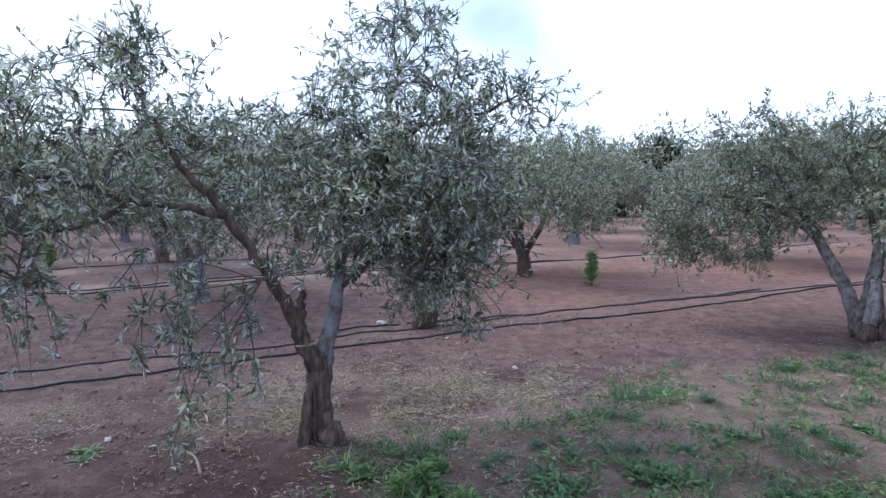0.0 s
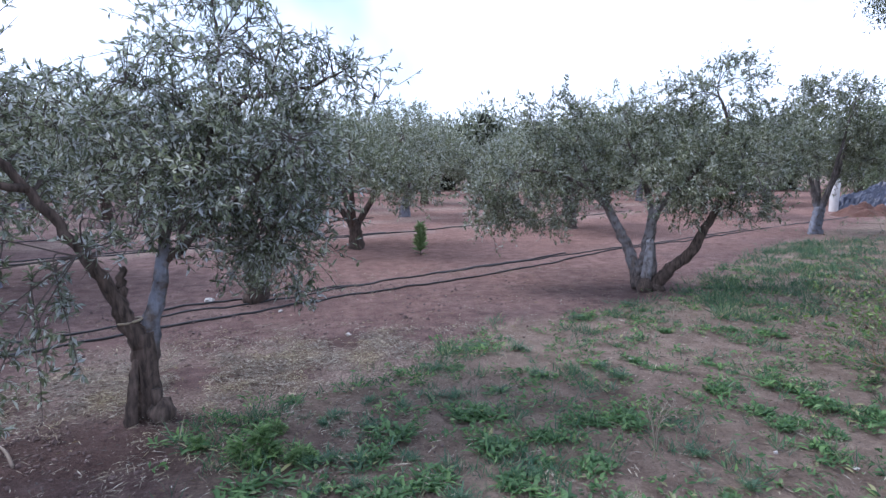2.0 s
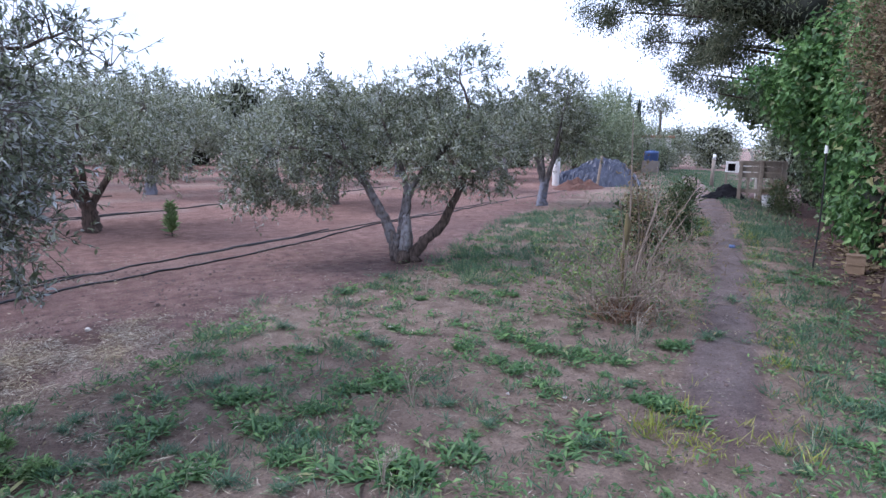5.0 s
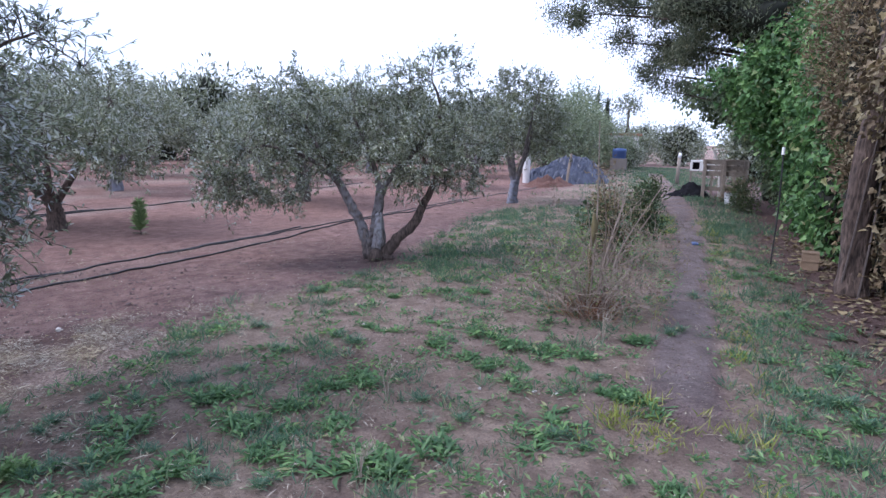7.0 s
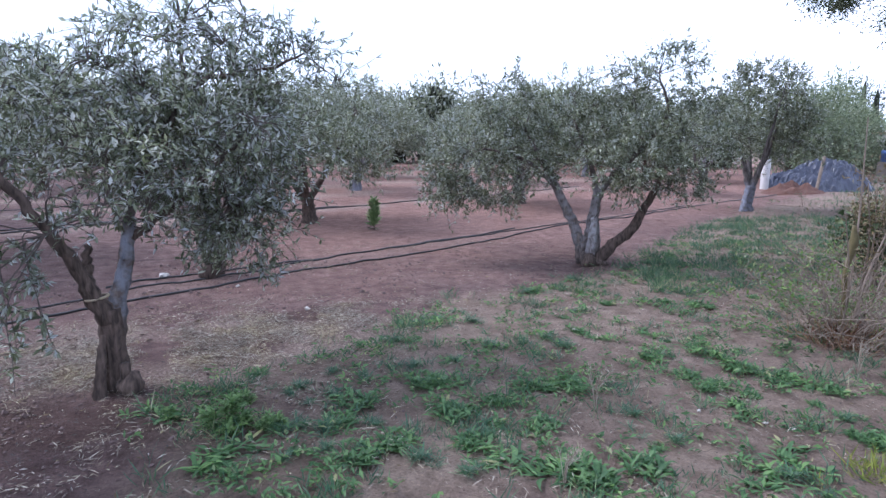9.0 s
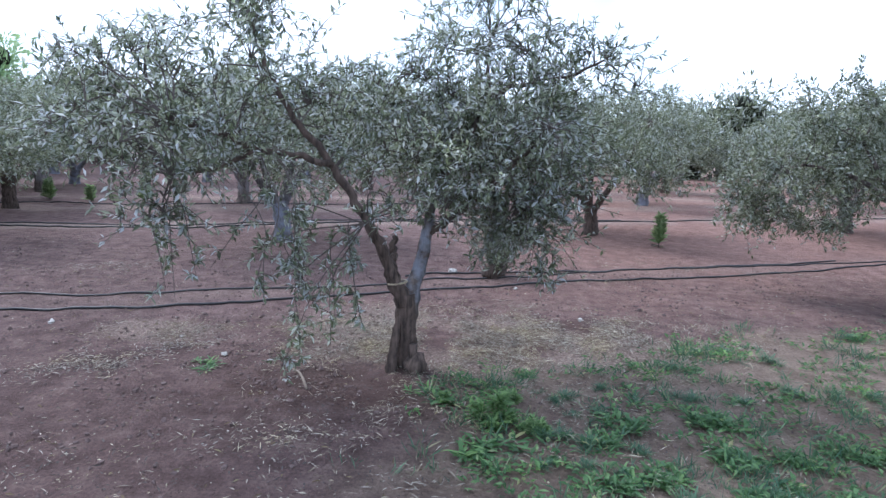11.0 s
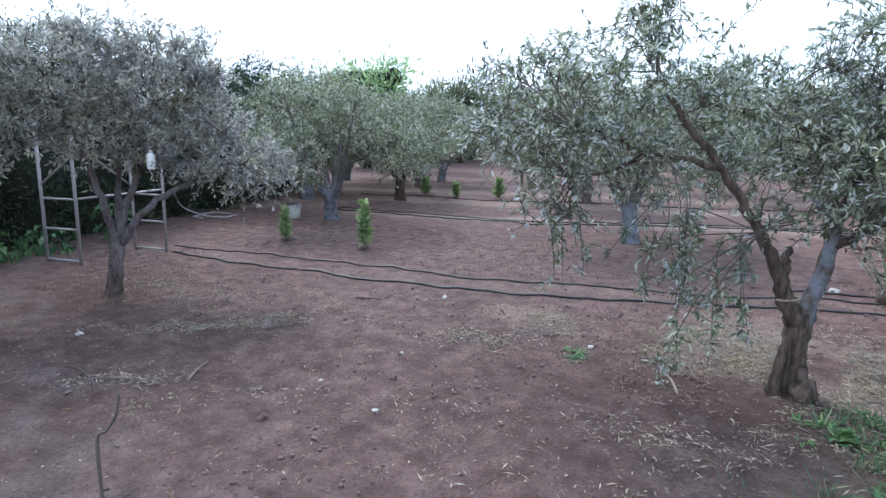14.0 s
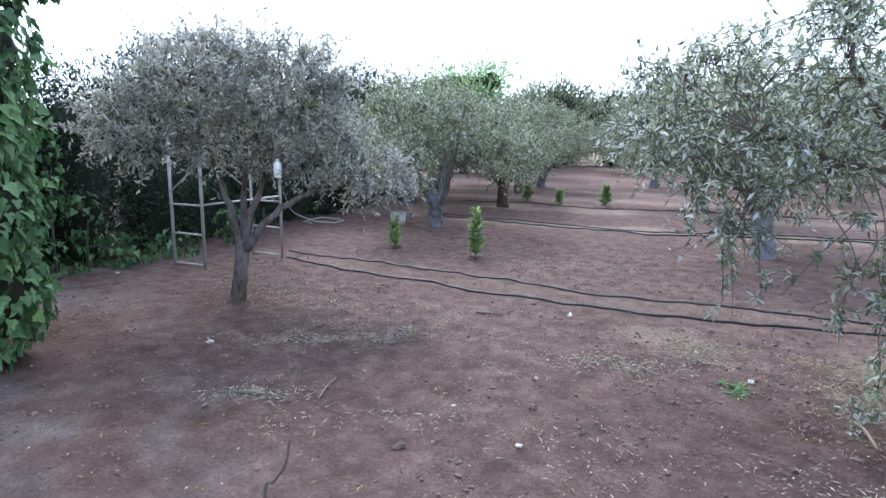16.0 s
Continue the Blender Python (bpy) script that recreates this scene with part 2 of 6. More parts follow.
M_WALL = plain("rendered_wall", (0.5, 0.47, 0.43), (0.72, 0.68, 0.62), 1.2, 0.9)
M_ROOF = plain("clay_roof", (0.24, 0.11, 0.07), (0.38, 0.2, 0.13), 3.0, 0.9)
# near-black fill colour that paints the shade deep inside foliage
M_CORE = plain("painted_inner_shade", (0.012, 0.016, 0.01), (0.03, 0.03, 0.02), 9.0, 1.0)


def ground_material():
    m, n, l, b = material("orchard_soil", 0.95)
    fine = add_noise(n, l, 55.0, 6.0)
    mid = add_noise(n, l, 6.0, 6.0)
    big = add_noise(n, l, 0.55, 5.0)
    soil = add_ramp(n, l, mid, [(0.28, (0.1, 0.064, 0.059)), (0.5, (0.164, 0.108, 0.098)), (0.75, (0.245, 0.172, 0.155))])
    red = add_ramp(n, l, mid, [(0.28, (0.18, 0.102, 0.083)), (0.75, (0.32, 0.2, 0.163))])
    zones = {}
    for key in ("red", "path", "straw", "turf", "damp_shade", "dust"):
        a = n.new("ShaderNodeAttribute")
        a.attribute_name = key
        zones[key] = a.outputs["Fac"]
    col = add_mix(n, l, zones["red"], soil, red)
    col = add_mix(n, l, zones["turf"], col, add_ramp(n, l, mid, [(0.35, (0.215, 0.16, 0.122)), (0.7, (0.35, 0.275, 0.212))]))
    col = add_mix(n, l, zones["path"], col, add_ramp(n, l, mid, [(0.3, (0.15, 0.118, 0.108)), (0.7, (0.225, 0.185, 0.176))]))
    col = add_mix(n, l, zones["straw"], col, add_ramp(n, l, fine, [(0.35, (0.2, 0.15, 0.127)), (0.65, (0.39, 0.305, 0.25))]))
    # dark soil colour: damp patches together with painted tree and hedge shade
    col = add_mix(n, l, zones["damp_shade"], col, (0.07, 0.042, 0.034))
    col = add_mix(n, l, zones["dust"], col, add_ramp(n, l, mid, [(0.3, (0.19, 0.158, 0.15)), (0.7, (0.29, 0.25, 0.24))]))
    col = add_mix(n, l, 0.45, col, add_ramp(n, l, big, [(0.32, (0.68, 0.66, 0.66)), (0.5, (1.0, 1.0, 1.0)), (0.7, (1.28, 1.3, 1.32))]), "MULTIPLY")
    col = add_mix(n, l, 0.5, col, add_ramp(n, l, add_noise(n, l, 2.1, 7.0, "Object", 0.7), [(0.34, (0.74, 0.72, 0.72)), (0.5, (1, 1, 1)), (0.66, (1.24, 1.22, 1.2))]), "MULTIPLY")
    fleck = add_noise(n, l, 38.0, 9.0, "Object", 0.85)
    col = add_mix(n, l, 0.9, col, add_ramp(n, l, fleck, [(0.37, (0.36, 0.34, 0.33)), (0.45, (1, 1, 1)), (0.56, (1, 1, 1)), (0.64, (1.8, 1.72, 1.66))]), "MULTIPLY")
    col = add_mix(n, l, 0.55, col, add_ramp(n, l, fine, [(0.25, (0.5, 0.48, 0.47)), (0.5, (1, 1, 1)), (0.78, (1.45, 1.42, 1.4))]), "MULTIPLY")
    l.new(col, b.inputs["Base Color"])
    b.inputs["Specular IOR Level"].default_value = 0.2
    add_bump(n, l, b, fleck, 1.0, 0.04)
    return m


M_GROUND = ground_material()


# ---- mesh helpers ----
class Build:
    """Collects vertices and faces of one mesh."""

    def __init__(self):
        self.v, self.f, self.n = [], [], 0

    def add(self, verts, faces):
        verts = np.asarray(verts, float).reshape(-1, 3)
        self.v.append(verts)
        self.f.extend([tuple(i + self.n for i in f) for f in faces])
        self.n += len(verts)

    def quads(self, verts, faces):
        verts = np.asarray(verts, float).reshape(-1, 3)
        self.v.append(verts)
        self.f.extend(map(tuple, (np.asarray(faces) + self.n).tolist()))
        self.n += len(verts)

    def mesh(self, name, smooth=False):
        me = bpy.data.meshes.new(name)
        me.from_pydata(np.concatenate(self.v).tolist() if self.v else [], [], self.f)
        if smooth:
            me.polygons.foreach_set("use_smooth", [True] * len(me.polygons))
        me.update()
        return me


def part(name, build, mat, parent=None, label="", smooth=False, kind=""):
    me = build.mesh(name, smooth) if isinstance(build, Build) else build
    if not me.materials:
        me.materials.append(mat)
    ob = new(name, me)
    ob.parent = parent
    if label or kind:
        tagged(ob, label, "", "", kind)
    return ob


def thing(name, x, y, z=0.0, turn=0.0, label="", category="", group=""):
    e = new(name)
    e.empty_display_size = 0.1
    e.matrix_basis = pose(x, y, z, 0, 0, turn)
    return tagged(e, label, category, group)


def unit(a):
    a = np.asarray(a, float)
    return a / np.maximum(np.linalg.norm(a, axis=-1, keepdims=True), 1e-9)


def smooth_line(pts, steps=6):
    """Catmull-Rom through the points."""
    p = np.asarray(pts, float)
    if len(p) < 3:
        return np.array([p[0] + (p[-1] - p[0]) * s for s in np.linspace(0, 1, steps + 1)])
    q = np.vstack([2 * p[0] - p[1], p, 2 * p[-1] - p[-2]])
    out = []
    for i in range(1, len(q) - 2):
        for s in np.arange(steps) / steps:
            a, b, c, d = q[i - 1], q[i], q[i + 1], q[i + 2]
            out.append(0.5 * (2 * b + (c - a) * s + (2 * a - 5 * b + 4 * c - d) * s**2 + (3 * b - a - 3 * c + d) * s**3))
    out.append(p[-1])
    return np.array(out)


def tube(bd, line, radii, sides=8, rough=0.0, seed=0, cap=True):
    """A tapering, uneven tube along a line."""
    line = np.asarray(line, float)
    n = len(line)
    radii = np.interp(np.linspace(0, 1, n), np.linspace(0, 1, len(radii)), radii)
    tan = unit(np.gradient(line, axis=0))
    ref = np.array([1.0, 0.2, 0.1]) if abs(tan[0, 0]) < 0.8 else np.array([0.1, 1.0, 0.2])
    u = unit(ref - tan * (tan @ ref)[:, None])
    w = np.cross(tan, u)
    ang = np.arange(sides) * 2 * np.pi / sides
    rng = np.random.RandomState(seed)
    lobes = 1 + rough * 0.6 * np.sin(ang * 3 + seed) if rough else np.ones(sides)
    r = radii[:, None] * lobes[None] * (1 + rough * rng.uniform(-1, 1, (n, sides)) * 0.5)
    ring = line[:, None] + (np.cos(ang)[None, :, None] * u[:, None] + np.sin(ang)[None, :, None] * w[:, None]) * r[..., None]
    idx = np.arange(n * sides).reshape(n, sides)
    a, b = idx[:-1], np.roll(idx, -1, 1)[:-1]
    c, d = np.roll(idx, -1, 1)[1:], idx[1:]
    faces = np.stack([a, b, c, d], -1).reshape(-1, 4).tolist()
    if cap:
        faces += [idx[0][::-1].tolist(), idx[-1].tolist()]
    bd.add(ring.reshape(-1, 3), faces)


def slim_leaves(bd, at, way, up, length, width):
    """Lance-shaped leaves, folded a little along the midrib."""
    way = unit(way)
    side = unit(np.cross(way, up))
    nor = np.cross(side, way)
    length, width = np.asarray(length)[:, None], np.asarray(width)[:, None]
    mid = at + way * length * 0.48
    v = np.stack([at, mid + side * width / 2 + nor * width * 0.2, at + way * length - nor * length * 0.06, mid - side * width / 2 + nor * width * 0.2], 1)
    bd.quads(v, np.arange(len(at) * 4).reshape(-1, 4))


def broad_leaves(bd, at, way, up, size):
    """Lobed, pointed leaves of two folded halves."""
    way = unit(way)
    side = unit(np.cross(way, up))
    nor = np.cross(side, way)
    s = np.asarray(size)[:, None]
    right = [(0.0, 0.0, 0.0), (0.3, -0.12, 0.04), (0.52, 0.16, 0.1), (0.27, 0.38, 0.06), (0.25, 0.62, 0.05), (0.0, 1.0, -0.12)]
    left = [(-u, v, w) for u, v, w in right[4:0:-1]]
    v = np.stack([at + side * s * u + way * s * f + nor * s * w for u, f, w in right + left], 1)
    k = np.arange(len(at))[:, None] * 10
    bd.quads(v.reshape(-1, 3), np.concatenate([k + [0, 1, 2, 3, 4, 5], k + [0, 5, 6, 7, 8, 9]], 0))


def box(bd, cx, cy, cz, sx, sy, sz, bevel=0.0, turn=0.0):
    bm = bmesh.new()
    bmesh.ops.create_cube(bm, size=1.0, matrix=pose(cx, cy, cz, 0, 0, turn) @ Matrix.Diagonal((sx, sy, sz, 1)))
    if bevel:
        bmesh.ops.bevel(bm, geom=bm.edges[:], offset=bevel, segments=2, affect="EDGES")
    bm.verts.index_update()
    bd.add([v.co[:] for v in bm.verts], [[v.index for v in f.verts] for f in bm.faces])
    bm.free()


def lump(bd, c, r, seed, rough=0.25, cuts=2):
    """An uneven lump, as of stone or earth."""
    bm = bmesh.new()
    bmesh.ops.create_icosphere(bm, subdivisions=cuts, radius=1.0)
    off = Vector((seed * 3.7, seed * 1.3, seed * 7.1))
    for v in bm.verts:
        v.co *= 1 + rough * noise.noise(v.co * 1.4 + off) + rough * 0.5 * noise.noise(v.co * 3.1 + off)
    bm.verts.index_update()
    bd.add([(c[0] + v.co.x * r[0], c[1] + v.co.y * r[1], c[2] + v.co.z * r[2]) for v in bm.verts], [[v.index for v in f.verts] for f in bm.faces])
    bm.free()


# ---- ground ----
EDGE = [(-0.85, 2.2), (-0.7, 3.0), (-0.45, 3.5), (0.1, 3.75), (0.7, 4.15), (1.4, 4.6), (2.7, 5.25), (4.3, 5.75), (5.8, 6.7), (9.0, 8.8), (14.0, 11.5), (30.0, 19.0)]
PATH = [(2.25, 0.72), (2.8, 0.95), (3.4, 1.2), (4.25, 1.6), (5.5, 2.2), (7.0, 2.95), (9.4, 4.15), (14.0, 6.7), (20.6, 10.7), (31.0, 17.0)]


def line_gap(x, y, pts):
    """Distance to a polyline, and the signed side (left of its run is positive)."""
    best, side = 1e9, 1
    for (ax, ay), (bx, by) in zip(pts, pts[1:]):
        dx, dy = bx - ax, by - ay
        s = max(0.0, min(1.0, ((x - ax) * dx + (y - ay) * dy) / (dx * dx + dy * dy)))
        d = math.hypot(x - ax - s * dx, y - ay - s * dy)
        if d < best:
            best, side = d, 1 if dx * (y - ay) - dy * (x - ax) > 0 else -1
    return best, side


def step(a, b, v):
    """Smooth rise from 0 at a to 1 at b (b may lie below a)."""
    s = max(0.0, min(1.0, (v - a) / (b - a)))
    return s * s * (3 - 2 * s)


def ground_z(x, y):
    far = math.hypot(x, y)
    z = 0.03 * noise.noise((x * 0.35, y * 0.35, 1.0))
    if far < 40:
        z += 0.02 * noise.noise((x * 1.9, y * 1.9, 4.0)) + 0.016 * noise.noise((x * 5.1, y * 5.1, 7.0))
    if abs(x + 1.2) < 1.6 and abs(y - 3.4) < 1.3:
        z += 0.03 * max(0.0, 1 - math.hypot((x + 1.2) / 1.6, (y - 3.4) / 1.3)) * noise.noise((x * 9.0, y * 9.0, 2.0))
    if far > 60:
        z += (far - 60) * 0.004
    return z


def turf(x, y):
    """How grassy the ground is, 0 to 1."""
    if x < -1.1 or y > 30:
        return 0.0
    d, side = line_gap(x, y, EDGE)
    wob = 0.35 * noise.noise((x * 1.2, y * 1.2, 9.0))
    g = step(-0.15, 0.35, -side * d + wob)
    if x < 0.2:
        g *= step(-1.0, -0.3, x + wob * 0.5)
    p, _ = line_gap(x, y, PATH)
    if x > 2.6:
        g *= 1 - step(2.6, 3.4, x) * (1 - step(0.13, 0.3, p + 0.25 * wob))
    h, hs = line_gap(x, y, [(3.0, -1.3), (8.8, 2.0), (10.9, 3.1), (15.8, 5.7), (19.0, 8.0), (23.0, 11.0)])
    g *= step(0.2, 0.9, h if hs > 0 else 0.0)
    return g


def axis_steps(near0, near1, fine, reach):
    """Grid lines: fine from near0 to near1, ever wider outside."""
    out = list(np.arange(near0, near1, fine))
    for sign in (-1, 1):
        s, v = fine, near0 if sign < 0 else near1
        while abs(v) < reach:
            out.append(v)
            s *= 1.16
            v += sign * s
        out.append(sign * reach)
    return np.unique(np.round(out, 4))


def build_ground():
    xs, ys = axis_steps(-9.0, 9.5, 0.085, 900.0), axis_steps(-0.5, 11.0, 0.085, 900.0)
    nx, ny = len(xs), len(ys)
    verts = [(x, y, ground_z(x, y)) for y in ys for x in xs]
    idx = np.arange(nx * ny).reshape(ny, nx)
    faces = np.stack([idx[:-1, :-1], idx[:-1, 1:], idx[1:, 1:], idx[1:, :-1]], -1).reshape(-1, 4)
    bd = Build()
    bd.quads(verts, faces)
    me = bd.mesh("ground", True)
    zones = {k: [] for k in ("red", "path", "straw", "turf", "damp_shade", "dust")}
    pipe = [(-8.0, 3.4), (-4.0, 4.2), (-1.0, 5.8), (2.1, 7.2), (6.8, 9.5), (14.5, 12.7), (30.0, 20.0)]
    for x, y, z in verts:
        wob = noise.noise((x * 1.1, y * 1.1, 3.0))
        if abs(x) > 45 or abs(y) > 45:
            for k, v in (("red", 0.7), ("path", 0), ("straw", 0.2), ("turf", 0.3), ("damp_shade", 0), ("dust", 0)):
                zones[k].append(v)
            continue
        d, s = line_gap(x, y, pipe)
        zones["red"].append(step(-3.2, 1.5, s * d + wob) * step(-3.0, 2.5, x))
        p, _ = line_gap(x, y, PATH)
        zones["path"].append((1 - step(0.12, 0.3, p + 0.12 * wob)) * step(2.8, 3.8, x))
        t = turf(x, y)
        zones["turf"].append(min(1.0, t * (0.8 + 0.35 * wob)))
        st = (1 - step(0.2, 1.0, abs(math.hypot((x + 0.2) / 1.3, y - 4.3) - 0.5))) * step(0.0, 0.25, wob + 0.15)
        st += 0.8 * (1 - step(0.05, 0.3, math.hypot((x + 2.75), (y - 4.0) * 1.6) - 0.2 + 0.2 * wob))
        strip, ss = line_gap(x, y, [(-9.0, 8.3), (-3.5, 10.7), (2.5, 13.1), (7.7, 15.6), (14.0, 18.2)])
        st += 0.8 * (1 - step(0.15, 0.6, strip + 0.5 * wob))
        for off in (2.6, 5.2, 8.0):
            st += 0.75 * (1 - step(0.2, 0.7, abs(strip - off) + 0.6 * wob)) * (1 if ss > 0 else 0)
        strip2, ss = line_gap(x, y, pipe)
        st += 0.22 * (1 - step(0.05, 0.35, abs(strip2 - 0.35) + 0.4 * wob)) * (1 if s > 0 else 0)
        zones["straw"].append(min(1.0, st) * 0.9)
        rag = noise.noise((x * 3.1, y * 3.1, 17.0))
        # darker soil: damp patches, and crown shade painted round the trunks
        ds = 0.62 * (1 - step(0.1, 0.8, math.hypot((x + 1.2) * 0.75, y - 3.15) + 0.5 * wob + 0.35 * rag))
        ds = max(ds, 0.6 * (1 - step(0.15, 0.45, math.hypot(x - 0.6, y - 4.75) + 0.2 * wob)))
        ds = max(ds, 0.3 * (1 - step(0.2, 0.8, math.hypot(x - 0.1, y - 2.6) + 0.4 * rag)))
        ds = max(ds, 0.5 * (1 - step(0.3, 1.1, math.hypot(x + 6.3, y - 2.0) + 0.4 * wob)))
        # darker band along the hedge's foot
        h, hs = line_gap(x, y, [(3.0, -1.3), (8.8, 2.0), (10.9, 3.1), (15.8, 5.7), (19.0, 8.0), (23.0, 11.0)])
        ds = max(ds, 0.6 * (1 - step(0.5, 1.3, h + 0.3 * wob)))
        # shade of the left hedge and ivy thicket painted into the soil
        ds = max(ds, 0.3 * step(0.3, -0.6, y - 1.0 + 0.28 * (x + 4.5) + 1.2 * wob) * step(-1.2, -2.6, x))
        zones["damp_shade"].append(ds)
        worn = noise.noise((x * 0.9, y * 0.9, 23.0)) + 0.5 * noise.noise((x * 2.7, y * 2.7, 24.0))
        zones["dust"].append(0.7 * step(1.5, 0.2, y + 0.18 * (x + 4.5) + 0.6 * wob) * step(-1.6, -3.0, x) * step(-0.25, 0.3, worn))
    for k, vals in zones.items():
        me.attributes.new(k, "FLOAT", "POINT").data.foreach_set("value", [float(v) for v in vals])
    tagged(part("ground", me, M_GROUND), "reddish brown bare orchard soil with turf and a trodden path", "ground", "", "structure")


build_ground()


# ---- olive trees ----
def nearest(points, p):
    d = ((points - p) ** 2).sum(1)
    return points[int(d.argmin())]


def olive_tree(name, x, y, label, trunk, limbs, blobs, twigs, seed, bark, leaf=None, leaves=22, size=0.06, droops=(), group="olive trees of the grove", wood_sides=10, drawn=1.0):
    """trunk and limbs: lines of (x, y, z) with radii; blobs: (x, y, z, across, high, weight); places count from the tree's foot.
    droops: (x, y, z, drop) strands that hang down."""
    leaf = leaf or M_OLIVE
    rng = np.random.RandomState(seed)
    foot = thing(name, x, y, ground_z(x, y) - 0.03, 0, label, "olive tree", group)
    bd = Build()
    line, radii = trunk
    tube(bd, smooth_line(line, 7), radii, wood_sides + 4, 0.28, seed)
    part("trunk", bd, bark, foot, "", True)
    wood = []
    for k, (line, radii, *own) in enumerate(limbs):
        path = smooth_line(line, 6)
        path[2:] += rng.normal(0, 0.008, path[2:].shape)
        bd = Build()
        tube(bd, path, radii, wood_sides, 0.2, seed + k)
        part("limb", bd, own[0] if own else bark, foot, "", True)
        wood.append(path[len(path) // 3:])
    wood = np.concatenate(wood)
    twig_bd, leaf_bd = Build(), Build()
    blobs = [(*b, 1.0) if len(b) == 5 else b for b in blobs]
    vol = np.array([b[3] ** 1.5 * b[4] ** 0.8 * b[5] for b in blobs])
    vol /= vol.sum()
    # branchlets reach from the limbs into each clump of the crown
    fine = [wood]
    for b in blobs:
        for _ in range(6):
            p = np.array(b[:3]) + rng.normal(0, 0.45, 3) * (b[3], b[3], b[4])
            q = nearest(wood, p)
            mid = (p + q) / 2 + rng.normal(0, 0.06, 3) + (0, 0, 0.05)
            path = smooth_line([q, mid, p], 5)
            tube(twig_bd, path, (0.0065, 0.003), 5, 0.0, cap=False)
            fine.append(path[4:])
    fine = np.concatenate(fine)
    L_at, L_way = [], []
    picks = rng.choice(len(blobs), twigs, p=vol)
    for i in picks:
        b = blobs[i]
        d = unit(rng.normal(0, 1, 3))
        p = np.array(b[:3]) + d * (b[3], b[3], b[4]) * rng.uniform(0.3, 1.0) ** 0.6 * rng.choice([1.0, 1.0, 1.0, 1.25])
        p[2] = max(p[2], 0.25)
        q = nearest(fine, p)
        span = np.linalg.norm(p - q)
        out = unit(p - np.array(b[:3])) + rng.normal(0, 0.35, 3) + (0, 0, rng.choice([0.6, 0.3, 0.0, -0.45]))
        end = p + unit(out) * rng.uniform(0.1, 0.24)
        path = smooth_line([q, (p + q) / 2 + (0, 0, 0.04 + 0.08 * span), p, end], 3)
        if rng.uniform() < drawn:
            tube(twig_bd, path[(len(path) // 2 if span > 0.35 else 0) :: (1 if drawn > 0.9 else 2)], (0.004, 0.0016), 3, 0.0, cap=False)
        n = max(6, int(leaves * rng.uniform(0.6, 1.3)))
        back = min(0.8, 0.36 / max(span + 0.2, 0.1))
        s = rng.uniform(1 - back, 1, n) * (len(path) - 1)
        k = np.clip(s.astype(int), 0, len(path) - 2)
        at = path[k] + (path[k + 1] - path[k]) * (s - k)[:, None]
        along = unit(path[k + 1] - path[k])
        L_at.append(at)
        L_way.append(along * 0.6 + rng.normal(0, 0.6, (n, 3)))
    for dx, dy, dz, drop in droops:
        for _ in range(3):
            top = np.array((dx, dy, dz)) + rng.normal(0, 0.07, 3)
            sway = rng.normal(0, 0.05, 2)
            path = smooth_line([nearest(fine, top), top, top + (sway[0], sway[1], -drop * 0.5), top + (sway[0] * 1.8, sway[1] * 1.8, -drop * rng.uniform(0.8, 1.05))], 6)
            tube(twig_bd, path, (0.005, 0.0018), 3, 0.0, cap=False)
            for _ in range(int(15 * drop) + 1):
                i = rng.randint(len(path) // 3, len(path) - 1)
                q = path[i]
                e = q + rng.normal(0, 0.055, 3) + (0, 0, -0.03)
                tube(twig_bd, [q, (q + e) / 2 + (0, 0, 0.01), e], (0.003, 0.0014), 3, 0.0, cap=False)
                n = rng.randint(9, 16)
                s = rng.uniform(0.1, 1, n)[:, None]
                L_at.append(q + (e - q) * s)
                L_way.append(unit(e - q) * 0.5 + rng.normal(0, 0.65, (n, 3)) + (0, 0, -0.15))
    at, way = np.concatenate(L_at), np.concatenate(L_way)
    n = len(at)
    up = rng.normal(0, 0.55, (n, 3)) + (0, 0, 1)
    length = size * rng.uniform(0.6, 1.2, n)
    slim_leaves(leaf_bd, at, way, up, length, length * rng.uniform(0.25, 0.4, n))
    part("branchwork", twig_bd, M_TWIG, foot, "", False, "stuff")
    part("crown", leaf_bd, leaf, foot, "", False, "stuff")
    return foot


def rel(ox, oy, pts):
    return [(p[0] - ox, p[1] - oy, *p[2:]) for p in pts]


